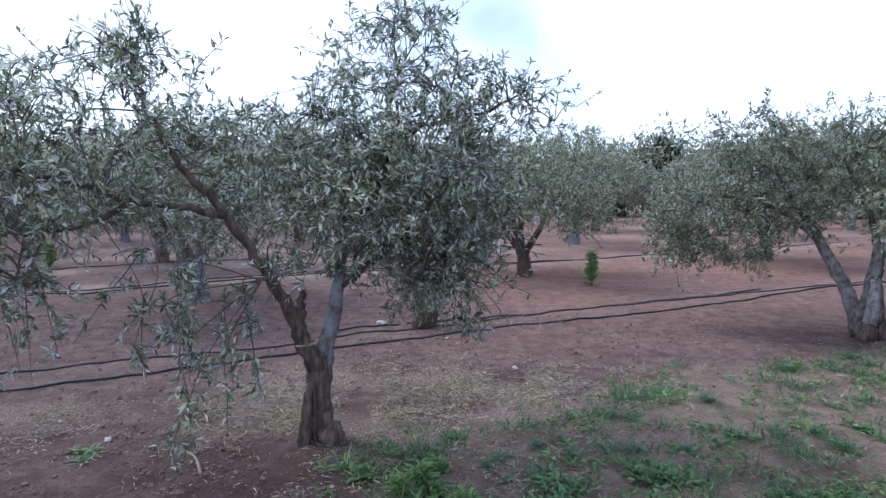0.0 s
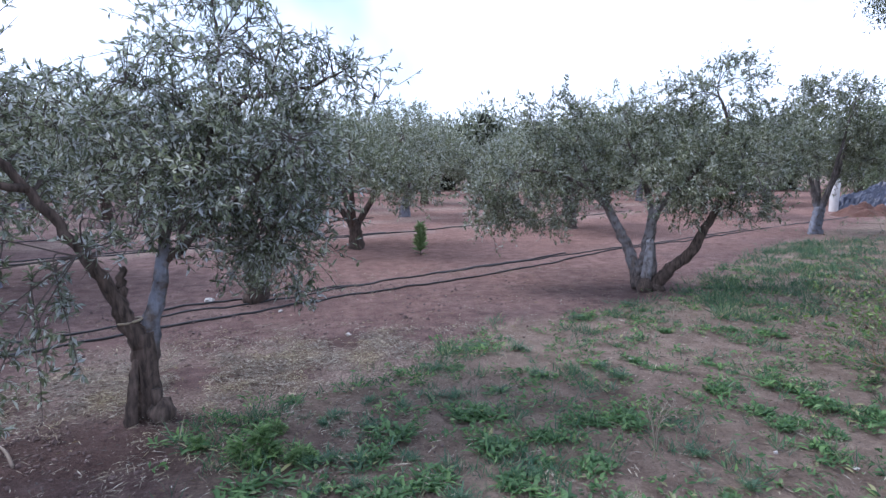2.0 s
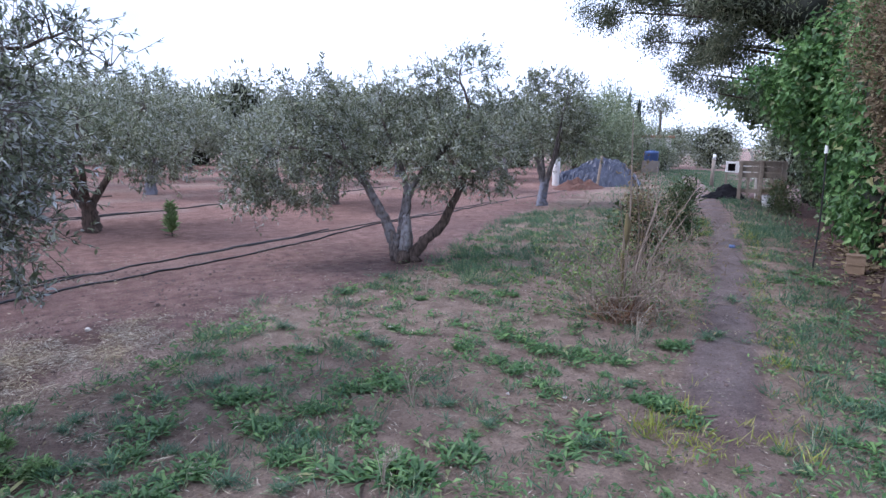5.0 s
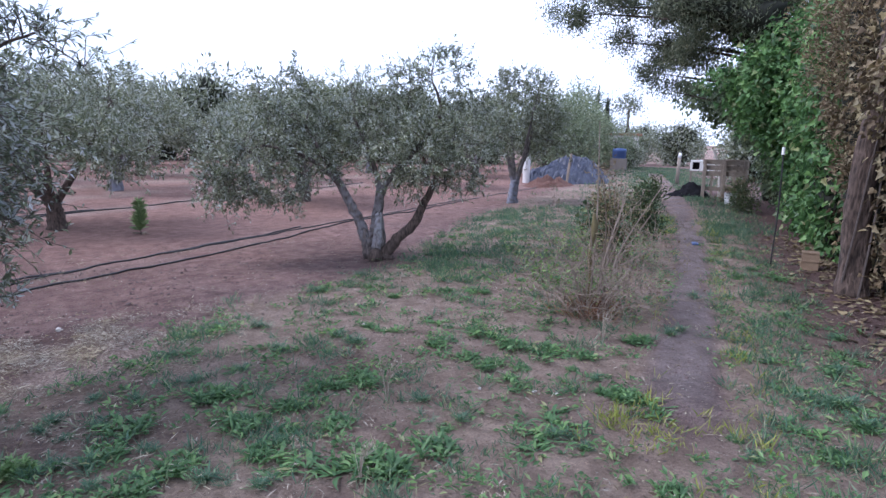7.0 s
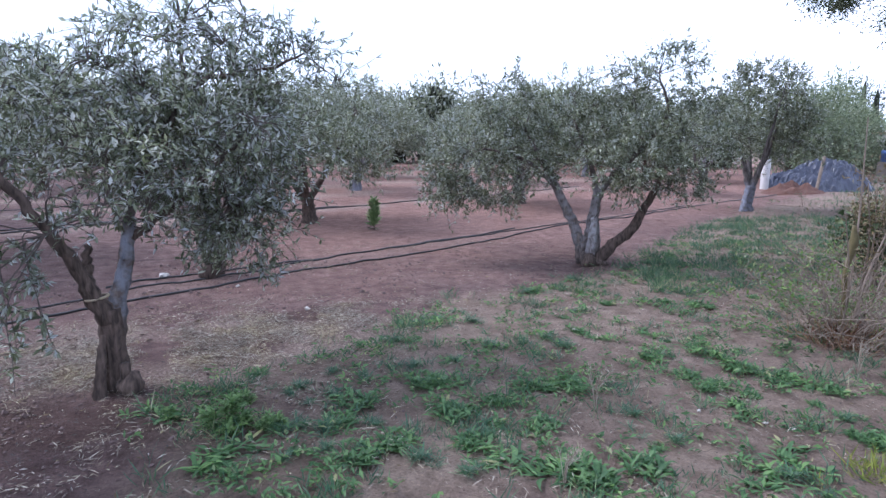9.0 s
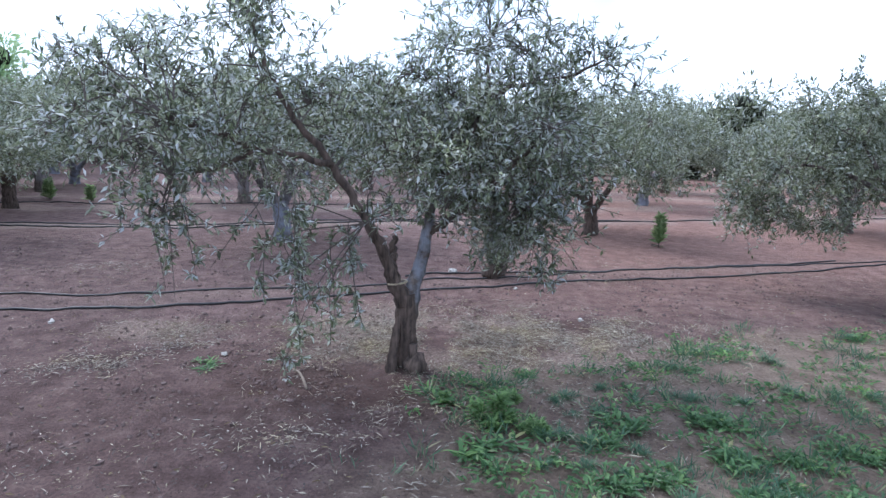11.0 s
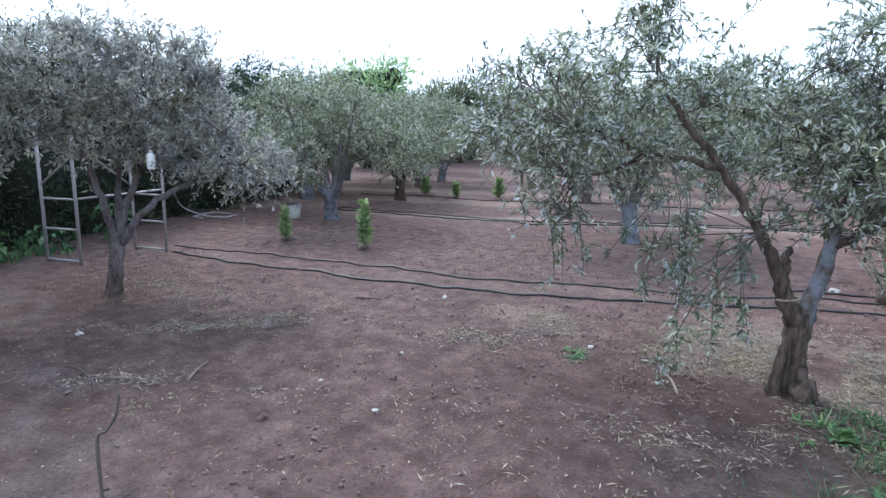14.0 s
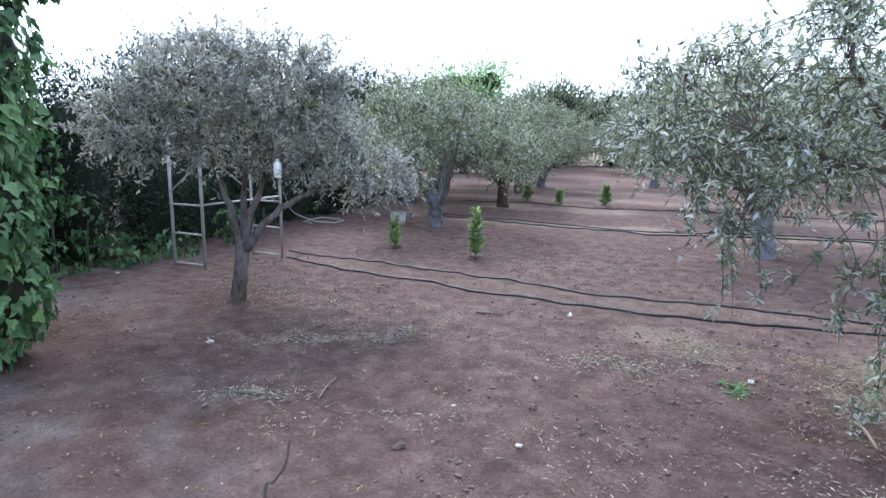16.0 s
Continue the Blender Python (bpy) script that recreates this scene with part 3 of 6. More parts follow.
# the near tree: dark twisted trunk, a long limb to one side with hanging shoots
T1 = (-0.74, 3.74)
near_tree = olive_tree(
    "olive_tree", -0.72, 3.58, "olive tree with dark twisted forked trunk and drooping branches",
    (rel(*T1, [(-0.75, 3.75, -0.02), (-0.73, 3.74, 0.15), (-0.74, 3.73, 0.35), (-0.755, 3.73, 0.58)]), (0.078, 0.07, 0.066, 0.072)),
    [
        (rel(*T1, [(-0.76, 3.73, 0.5), (-0.87, 3.7, 0.78), (-0.98, 3.67, 1.02), (-1.11, 3.69, 1.21), (-1.3, 3.68, 1.5), (-1.54, 3.69, 1.77), (-1.74, 3.71, 2.1), (-1.84, 3.66, 2.44)]), (0.066, 0.041, 0.034, 0.028, 0.023, 0.016, 0.009)),
        (rel(*T1, [(-0.86, 3.71, 0.72), (-0.87, 3.77, 0.85), (-0.85, 3.81, 0.98)]), (0.04, 0.032, 0.02)),
        (rel(*T1, [(-1.28, 3.68, 1.47), (-1.49, 3.5, 1.53), (-1.68, 3.3, 1.57), (-1.83, 3.1, 1.66), (-1.97, 2.89, 1.71)]), (0.024, 0.02, 0.016, 0.012, 0.007)),
        (rel(*T1, [(-1.66, 3.32, 1.57), (-1.85, 3.25, 1.45), (-2.1, 3.1, 1.4)]), (0.018, 0.012, 0.006)),
        (rel(*T1, [(-0.74, 3.735, 0.3), (-0.715, 3.75, 0.55), (-0.675, 3.79, 0.78), (-0.63, 3.85, 1.0), (-0.58, 3.96, 1.3), (-0.38, 4.08, 1.65), (-0.27, 4.19, 2.02), (-0.26, 4.24, 2.42)]), (0.05, 0.056, 0.047, 0.04, 0.03, 0.024, 0.016, 0.008), M_BARK_LIMB),
        (rel(*T1, [(-0.63, 3.85, 1.0), (-0.33, 3.89, 1.23), (-0.08, 3.8, 1.47), (0.15, 3.9, 1.71)]), (0.03, 0.022, 0.016, 0.008)),
        (rel(*T1, [(-0.35, 4.14, 1.87), (-0.1, 4.2, 2.06), (0.2, 4.3, 2.11), (0.58, 4.26, 2.27)]), (0.022, 0.018, 0.014, 0.007)),
        (rel(*T1, [(-0.68, 3.79, 0.78), (-0.66, 4.1, 1.2), (-0.9, 4.5, 1.7)]), (0.03, 0.022, 0.01)),
    ],
    rel(*T1, [(-1.91, 3.51, 2.06, 0.66, 0.36, 0.4), (-2.35, 3.1, 2.02, 0.36, 0.2, 0.3), (-2.7, 3.2, 1.7, 0.36, 0.27, 0.4), (-2.6, 3.3, 2.08, 0.33, 0.18, 0.25), (-1.9, 3.6, 2.36, 0.36, 0.13, 0.25), (-1.2, 4.05, 1.92, 0.4, 0.24, 0.6), (-0.75, 4.2, 1.95, 0.4, 0.3, 0.5), (-2.08, 3.18, 1.61, 0.66, 0.27, 0.65), (-1.18, 4.14, 1.5, 0.42, 0.3, 0.6), (-0.21, 4.2, 2.3, 0.66, 0.42, 0.42), (0.42, 4.2, 2.16, 0.46, 0.27, 0.42), (-0.16, 4.0, 1.55, 0.7, 0.42, 1.15),
              (0.05, 4.0, 1.09, 0.38, 0.28, 1.2), (-2.12, 2.91, 1.2, 0.25, 0.2, 0.5), (-0.65, 3.6, 1.17, 0.36, 0.14, 0.6), (-1.78, 3.69, 2.47, 0.18, 0.14, 0.8), (-0.2, 4.25, 2.75, 0.4, 0.16, 0.3), (-0.2, 4.5, 1.8, 0.55, 0.5, 0.6)]),
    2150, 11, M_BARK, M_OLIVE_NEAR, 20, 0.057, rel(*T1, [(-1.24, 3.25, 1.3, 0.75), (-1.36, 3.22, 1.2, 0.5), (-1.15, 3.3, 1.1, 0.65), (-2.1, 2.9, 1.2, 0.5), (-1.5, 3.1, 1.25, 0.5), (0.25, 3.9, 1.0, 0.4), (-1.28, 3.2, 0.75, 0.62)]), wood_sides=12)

bd = Build()
lump(bd, (0.085, -0.1, 0.09), (0.08, 0.072, 0.09), 3, 0.35)
tube(bd, smooth_line([(-0.105, -0.075, -0.02), (-0.085, -0.075, 0.14), (-0.072, -0.06, 0.3), (-0.05, -0.03, 0.46)], 5), (0.042, 0.032, 0.026, 0.012), 9, 0.4, 4)
tube(bd, [(0.06, -0.1, 0.12), (0.055, -0.1, 0.24)], (0.034, 0.03), 9, 0.2, 7)
part("root_burl", bd, M_BARK, near_tree, "swollen dark root burl with a sawn stub", True)
bd = Build()
a = np.linspace(0, 2 * math.pi, 17)
tube(bd, np.column_stack([-0.075 + 0.066 * np.cos(a), -0.022 + 0.066 * np.sin(a), 0.66 + 0.012 * np.cos(a)]), (0.008, 0.008), 6)
part("tie_band", bd, M_STRAW, near_tree, "pale band tied round the limb")
near_tree.scale = (0.957, 0.957, 0.957)

T2 = (5.02, 6.72)
broad_tree = olive_tree(
    "olive_tree", 4.47, 6.1, "broad olive tree with four spreading grey trunks beside the grass",
    (rel(*T2, [(5.05, 6.75, -0.03), (5.03, 6.74, 0.12), (5.03, 6.74, 0.22)]), (0.18, 0.14, 0.11)),
    [
        (rel(*T2, [(4.97, 6.78, 0.05), (4.92, 6.85, 0.35), (4.84, 6.92, 0.62), (4.69, 7.02, 0.98), (4.51, 7.13, 1.36), (4.21, 7.31, 1.94)]), (0.11, 0.085, 0.075, 0.065, 0.045, 0.015)),
        (rel(*T2, [(5.03, 6.74, 0.1), (5.04, 6.79, 0.43), (5.15, 6.83, 0.85), (5.17, 6.94, 1.34), (4.96, 7.21, 2.13)]), (0.1, 0.07, 0.055, 0.04, 0.012)),
        (rel(*T2, [(5.08, 6.66, 0.05), (5.24, 6.53, 0.3), (5.47, 6.33, 0.62), (5.6, 6.2, 1.0), (5.78, 5.96, 1.68)]), (0.1, 0.078, 0.068, 0.05, 0.015), M_BARK),
        (rel(*T2, [(5.0, 6.66, 0.1), (5.01, 6.62, 0.45), (5.0, 6.6, 0.74)]), (0.075, 0.06, 0.045), M_BARK_PALE),
        (rel(*T2, [(5.12, 6.72, 0.1), (5.13, 6.73, 0.5), (5.1, 6.74, 0.8), (5.27, 6.74, 1.2), (5.9, 6.36, 2.08), (5.81, 6.44, 2.75)]), (0.09, 0.062, 0.055, 0.045, 0.03, 0.01)),
        (rel(*T2, [(4.6, 7.07, 1.15), (4.2, 7.2, 1.5), (3.6, 7.35, 1.65), (3.2, 7.4, 1.5)]), (0.035, 0.028, 0.018, 0.008)),
    ],
    rel(*T2, [(3.35, 7.35, 1.5, 0.7, 0.58, 1.3), (3.0, 7.4, 1.05, 0.4, 0.32, 1.0), (4.0, 7.42, 2.3, 0.62, 0.45), (4.3, 7.3, 1.6, 0.6, 0.55), (4.96, 7.2, 2.15, 0.66, 0.55, 0.8), (5.29, 6.25, 1.6, 0.7, 0.58, 1.2),
              (5.86, 6.26, 2.72, 0.52, 0.45, 0.7), (6.15, 5.95, 1.9, 0.52, 0.6), (5.41, 6.76, 2.1, 0.66, 0.5), (3.7, 7.0, 1.0, 0.4, 0.22, 0.8), (6.0, 5.95, 1.2, 0.42, 0.22, 0.8), (5.3, 6.5, 2.55, 0.4, 0.35, 0.6)]),
    2000, 23, M_BARK_GREY, None, 23, 0.068, drawn=0.6)
bd = Build()
lump(bd, (-0.1, -0.16, 0.1), (0.11, 0.1, 0.13), 41, 0.35)
lump(bd, (0.12, -0.1, 0.05), (0.14, 0.12, 0.09), 42, 0.35)
part("root_burl", bd, M_BARK, broad_tree, "swollen brown root burl", True)
broad_tree.scale = (0.9, 0.9, 0.9)

T4 = (-6.36, 1.94)
olive_tree(
    "olive_tree", -6.31, 2.12, "round dusty grey olive tree with single trunk on bare soil",
    (rel(*T4, [(-6.37, 1.94, -0.03), (-6.33, 1.97, 0.3), (-6.32, 2.01, 0.62)]), (0.075, 0.06, 0.062)),
    [
        (rel(*T4, [(-6.33, 1.99, 0.5), (-6.27, 1.88, 0.89), (-6.31, 1.79, 1.26), (-6.38, 1.61, 1.83), (-6.44, 1.45, 2.25)]), (0.045, 0.034, 0.026, 0.015, 0.006)),
        (rel(*T4, [(-6.32, 2.01, 0.5), (-6.28, 2.09, 0.87), (-6.29, 2.28, 1.28), (-6.3, 2.47, 1.82)]), (0.048, 0.035, 0.023, 0.008)),
        (rel(*T4, [(-6.3, 2.03, 0.52), (-6.0, 2.19, 0.89), (-5.71, 2.49, 1.12), (-5.4, 2.76, 1.22)]), (0.042, 0.03, 0.021, 0.009)),
        (rel(*T4, [(-6.34, 2.03, 0.52), (-6.57, 2.18, 1.06), (-6.64, 2.27, 1.67)]), (0.038, 0.028, 0.01)),
    ],
    rel(*T4, [(-6.51, 1.26, 1.69, 0.5, 0.41), (-6.34, 1.7, 2.08, 0.62, 0.36), (-6.22, 2.42, 1.98, 0.66, 0.4), (-5.88, 2.6, 1.49, 0.6, 0.36), (-5.37, 2.8, 1.22, 0.45, 0.27), (-6.66, 2.22, 1.56, 0.7, 0.34), (-6.29, 2.07, 2.4, 0.62, 0.16, 0.6), (-5.97, 2.63, 2.26, 0.31, 0.24)]),
    1650, 37, M_BARK_DUSTY, M_OLIVE_DULL, 24, 0.062, drawn=0.8)


def generic_olive(x, y, seed, label, tall=1.0, wide=1.0, bark=None, twigs=420, leaf=None, size=0.085, skirt=0.3):
    """An olive tree grown by chance: short forked trunk, four limbs, a clumpy crown."""
    rng = np.random.RandomState(seed)
    fork = rng.uniform(0.45, 0.65) * tall
    lean = rng.normal(0, 0.08, 2)
    trunk = ([(0, 0, -0.03), (lean[0] * 0.3, lean[1] * 0.3, fork * 0.5), (lean[0], lean[1], fork)], (0.16, 0.115, 0.11))
    limbs, blobs = [], []
    for k in range(4):
        a = k * math.pi / 2 + rng.uniform(-0.5, 0.5)
        r1, r2 = 0.35 * wide, rng.uniform(0.75, 1.05) * wide
        top = rng.uniform(1.75, 2.35) * tall
        limbs.append(([(lean[0], lean[1], fork - 0.1), (lean[0] + r1 * math.cos(a), lean[1] + r1 * math.sin(a), fork + 0.45 * tall), (r2 * math.cos(a), r2 * math.sin(a), top)], (0.075, 0.05, 0.013)))
        blobs.append((r2 * math.cos(a) * 1.05, r2 * math.sin(a) * 1.05, top - 0.25, 0.7 * wide, 0.5 * tall, 1.0))
        blobs.append((1.3 * wide * math.cos(a + 0.6), 1.3 * wide * math.sin(a + 0.6), rng.uniform(1.2, 1.55) * tall, 0.68 * wide, 0.5 * tall, 0.9 + skirt))
    blobs.append((0, 0, 2.25 * tall, 0.8 * wide, 0.4 * tall, 1.0))
    return olive_tree("olive_tree", x, y, label, trunk, limbs, blobs, twigs, seed, bark or M_BARK, leaf, 22, size, wood_sides=8, drawn=0.3)


GREY = "grey-green olive tree with short forked trunk on red soil"
LIME = "olive tree with a lime-washed trunk base on bare soil"
o_a = generic_olive(1.6, 11.0, 101, "olive tree with thick dark leaning trunk on red soil", 0.95, 0.95, M_BARK, 1250, None, 0.08)
o_b = generic_olive(-3.42, 8.48, 102, LIME, 1.08, 1.0, M_BARK_WHITE, 1250, None, 0.08)
o_c = generic_olive(7.2, 13.05, 103, GREY, 0.95, 1.05, M_BARK_GREY, 1250, None, 0.08)
o_d = generic_olive(-8.52, 7.12, 104, LIME, 0.95, 1.0, M_BARK_WHITE, 1250, None, 0.08)
o_e = generic_olive(11.8, 10.3, 105, "tall olive tree whose trunk foot is painted white", 1.35, 0.72, M_BARK_WHITE, 1200, None, 0.085)
# the rest of the grove, row behind row
spots = [(-9.85, 10.7, 0), (4.0, 17.6, 1), (6.2, 23.7, 0), (-12.9, 16.6, 3), (-6.2, 13.4, 2), (-1.4, 15.6, 3), (9.6, 20.2, 2), (13.2, 15.6, 0), (-13.2, 11.8, 2), (-11.6, 9.3, 1), (-15.6, 14.6, 3), (-12.0, 14.2, 2), (-10.2, 19.5, 1), (-4.6, 19.6, 0), (0.9, 22.1, 2), (-16.6, 20.5, 1), (-8.5, 25.0, 3), (-2.0, 26.5, 1),
         (3.4, 29.0, 3), (12.2, 26.5, 1), (15.6, 22.5, 3), (19.0, 19.0, 2), (9.0, 31.5, 2), (-14.5, 27.0, 0), (22.5, 24.0, 1), (18.0, 29.0, 0), (-20.0, 25.5, 3), (25.5, 19.5, 3)]
rng = np.random.RandomState(5)
for k, (x, y, v) in enumerate(spots):
    src = (o_a, o_b, o_c, o_d)[v]
    s = rng.uniform(1.0, 1.15) * (1 + 0.011 * max(0.0, y - 12))
    m = pose(x, y, ground_z(x, y) - 0.03, 0, 0, rng.uniform(0, 360)) @ Matrix.Diagonal((s, s, s * rng.uniform(0.95, 1.05), 1))
    copy_thing(src, m)


# ---- low olive sucker bush beside the pipes ----
def sucker_bush(x, y):
    rng = np.random.RandomState(77)
    foot = thing("olive_sucker_bush", x, y, ground_z(x, y) - 0.02, 0, "low bushy clump of olive suckers round an old stump", "bush")
    bd, lf = Build(), Build()
    lump(bd, (0, 0, 0.08), (0.16, 0.14, 0.14), 12, 0.35)
    part("stump", bd, M_BARK, foot, "", True)
    st = Build()
    for k in range(55):
        a, r, h = rng.uniform(0, 6.28), abs(rng.normal(0, 0.32)), rng.uniform(0.4, 0.95)
        end = np.array([r * math.cos(a), r * math.sin(a), h])
        path = smooth_line([(0.08 * math.cos(a), 0.08 * math.sin(a), 0.05), (end[0] * 0.6, end[1] * 0.6, h * 0.55), end], 4)
        tube(st, path, (0.006, 0.002), 3, cap=False)
        n = 50
        s = rng.uniform(0.2, 1, n) * (len(path) - 1)
        i = np.clip(s.astype(int), 0, len(path) - 2)
        at = path[i] + (path[i + 1] - path[i]) * (s - i)[:, None]
        L = 0.06 * rng.uniform(0.6, 1.2, n)
        slim_leaves(lf, at, rng.normal(0, 0.6, (n, 3)) + (0, 0, 0.5), rng.normal(0, 1, (n, 3)) + (0, 0, 0.5), L, L * 0.25)
    part("shoot_mass", st, M_TWIG, foot, "", False, "stuff")
    part("foliage", lf, M_OLIVE, foot, "", False, "stuff")


sucker_bush(-0.15, 6.7)


# ---- bushes, conifers and far trees as clumped foliage ----
def clump_tree(name, x, y, label, category, blobs, count, mat, seed, leaf=0.12, kind="slim", trunk=None, bark=None, up=0.2, shell=0.55, group="", core=0.0):
    """Foliage in uneven clumps; blobs: (dx, dy, z, across, high); core: size of a near-black solid painted as inner
    shade.
    """
    rng = np.random.RandomState(seed)
    foot = thing(name, x, y, ground_z(x, y) - 0.05, 0, label, category, group)
    if trunk:
        for line, radii in trunk:
            bd = Build()
            tube(bd, smooth_line(line, 5), radii, 8, 0.2, seed)
            part("trunk", bd, bark or M_BARK, foot, "", True)
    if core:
        # solid dark tube behind the leaves, its colour painted as inner shade
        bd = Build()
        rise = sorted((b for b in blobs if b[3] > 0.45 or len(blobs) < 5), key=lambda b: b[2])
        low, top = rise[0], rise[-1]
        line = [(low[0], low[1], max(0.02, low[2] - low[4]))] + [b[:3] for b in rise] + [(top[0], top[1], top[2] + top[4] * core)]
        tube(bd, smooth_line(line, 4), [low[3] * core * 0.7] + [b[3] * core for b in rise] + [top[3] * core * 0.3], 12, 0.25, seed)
        part("inner_core", bd, M_CORE, foot, "solid dark core painted as shade inside the foliage", True)
    vol = np.array([b[3] ** 1.6 * b[4] ** 0.8 for b in blobs])
    n_cl = max(8, count // 14)
    pick = rng.choice(len(blobs), n_cl, p=vol / vol.sum())
    B = np.array([b[:5] for b in blobs])[pick]
    d = unit(rng.normal(0, 1, (n_cl, 3)))
    cen = B[:, :3] + d * B[:, [3, 3, 4]] * rng.uniform(shell, 1.05, (n_cl, 1))
    at = np.repeat(cen, 14, 0) + rng.normal(0, leaf * 1.1, (n_cl * 14, 3))
    at[:, 2] = np.maximum(at[:, 2], 0.06)
    out = np.repeat(d, 14, 0)
    way = out * 0.6 + rng.normal(0, 0.6, at.shape) + (0, 0, up)
    nor = rng.normal(0, 0.6, at.shape) + out * 0.5 + (0, 0, 0.6)
    L = leaf * rng.uniform(0.6, 1.3, len(at))
    bd = Build()
    if kind == "slim":
        slim_leaves(bd, at, way, nor, L, L * 0.3)
    elif kind == "needle":
        slim_leaves(bd, at, way, nor, L, L * 0.24)
    else:
        broad_leaves(bd, at, way + (0, 0, -0.5), out + rng.normal(0, 0.4, at.shape), L)
    part("foliage", bd, mat, foot, "", False, "stuff")
    return foot


def along(pts, gap):
    """Places at even steps along a polyline."""
    p = smooth_line([(*q, 0) for q in pts], 20)
    d = np.r_[0, np.cumsum(np.linalg.norm(np.diff(p, axis=0), axis=1))]
    s = np.arange(0, d[-1], gap)
    return np.column_stack([np.interp(s, d, p[:, 0]), np.interp(s, d, p[:, 1])])


# dark clipped cypresses that close the grove on one side, ivy at their feet
cyp = None
rng = np.random.RandomState(3)
for k, (x, y) in enumerate(along([(-8.2, -1.6), (-9.3, 0.4), (-9.75, 2.3), (-11.0, 4.6), (-12.2, 7.4), (-14.6, 10.5), (-18.5, 14.5), (-23.0, 18.5)], 1.15)):
    if cyp is None:
        blobs = [(0, 0, 0.5, 0.75, 0.6), (0.1, 0.1, 1.1, 0.78, 0.6), (-0.1, 0, 1.6, 0.7, 0.5), (0.1, -0.1, 2.05, 0.6, 0.45), (0.2, 0.1, 2.4, 0.35, 0.35), (-0.25, 0.05, 2.35, 0.3, 0.4), (0.0, 0.1, 2.65, 0.14, 0.35), (0.3, 0.15, 2.6, 0.11, 0.3), (-0.35, -0.1, 2.5, 0.1, 0.25)]
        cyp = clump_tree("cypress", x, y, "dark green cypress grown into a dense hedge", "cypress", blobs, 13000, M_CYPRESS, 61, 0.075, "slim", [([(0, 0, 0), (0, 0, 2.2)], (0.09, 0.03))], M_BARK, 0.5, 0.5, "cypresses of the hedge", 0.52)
    else:
        s = rng.uniform(0.95, 1.12)
        copy_thing(cyp, pose(x, y, ground_z(x, y) - 0.05, 0, 0, rng.uniform(0, 360)) @ Matrix.Diagonal((s, s, s * rng.uniform(0.9, 1.16), 1)))


def ivy_cover(name, label, spots, count, seed, leaf, mat, x=0.0, y=0.0):
    """Ivy: leaves that hang in front of what it climbs; spots: (x, y, z, across, high)."""
    rng = np.random.RandomState(seed)
    foot = thing(name, x, y, 0, 0, label, "ivy")
    w = np.array([s[3] * s[4] for s in spots])
    i = rng.choice(len(spots), count, p=w / w.sum())
    S = np.array(spots)[i]
    d = unit(rng.normal(0, 1, (count, 3)))
    at = S[:, :3] + d * S[:, [3, 3, 4]] * rng.uniform(0.85, 1.05, (count, 1))
    at[:, 2] = np.maximum(at[:, 2], 0.05)
    bd = Build()
    broad_leaves(bd, at, d * 0.35 + rng.normal(0, 0.3, at.shape) + (0, 0, -0.75), d + rng.normal(0, 0.3, at.shape), leaf * rng.uniform(0.55, 1.25, count))
    part("foliage", bd, mat, foot, "", False, "stuff")
    st = Build()
    for s in (q for q in spots if q[2] < 2.0 or q[4] > 0.2):
        tube(st, smooth_line([(s[0], s[1], 0), (s[0] + 0.05, s[1], s[2] * 0.5), (s[0], s[1] + 0.05, s[2])], 5), (0.02, 0.008), 5)
    part("stem_mass", st, M_TWIG, foot, "", False, "stuff")
    return foot


ivy_cover("ground_ivy", "ivy creeping over the foot of the dark hedge", [(-8.45, 0.45, 0.12, 0.35, 0.22), (-8.7, 1.1, 0.15, 0.4, 0.28), (-8.85, 1.9, 0.15, 0.4, 0.25), (-9.0, 2.6, 0.12, 0.35, 0.22), (-8.55, 0.75, 0.75, 0.2, 0.5), (-8.7, 1.15, 1.2, 0.16, 0.6), (-8.8, 1.5, 0.6, 0.2, 0.35), (-9.3, 3.6, 0.3, 0.3, 0.25)], 900, 8, 0.085, M_IVY)
# tall ivy-clad mass at the near corner
IVY = [(-5.98, -0.1, 0.5, 0.6, 0.55), (-5.98, -0.1, 1.1, 0.62, 0.6), (-6.0, -0.13, 1.7, 0.66, 0.55), (-6.02, -0.13, 2.15, 0.72, 0.45), (-6.1, -0.15, 2.6, 0.7, 0.4), (-6.5, -0.4, 1.5, 0.7, 1.3), (-5.8, 0.5, 2.6, 0.26, 0.1), (-6.7, 0.1, 1.4, 0.5, 1.2)]
ivy_cover("ivy_thicket", "tall thicket covered in glossy green ivy leaves", IVY, 10500, 9, 0.085, M_IVY)
# solid dark lumps paint the shade behind the ivy leaves
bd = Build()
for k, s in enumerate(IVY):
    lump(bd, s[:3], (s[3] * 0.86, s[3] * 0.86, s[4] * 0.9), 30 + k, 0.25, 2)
part("inner_core", bd, M_CORE, bpy.data.objects["ivy_thicket"], "solid dark core painted as shade inside the foliage", True)
bd = Build()
rng = np.random.RandomState(14)
for k in range(5):
    s0 = np.array((-5.85, 0.05, 2.5))
    tube(bd, smooth_line([s0, s0 + (0.1, 0.2, 0.1), s0 + (rng.uniform(0.05, 0.3), rng.uniform(0.3, 0.55), rng.uniform(-0.15, 0.15))], 4), (0.008, 0.003), 4)
part("shoot_mass", bd, M_TWIG, bpy.data.objects["ivy_thicket"])

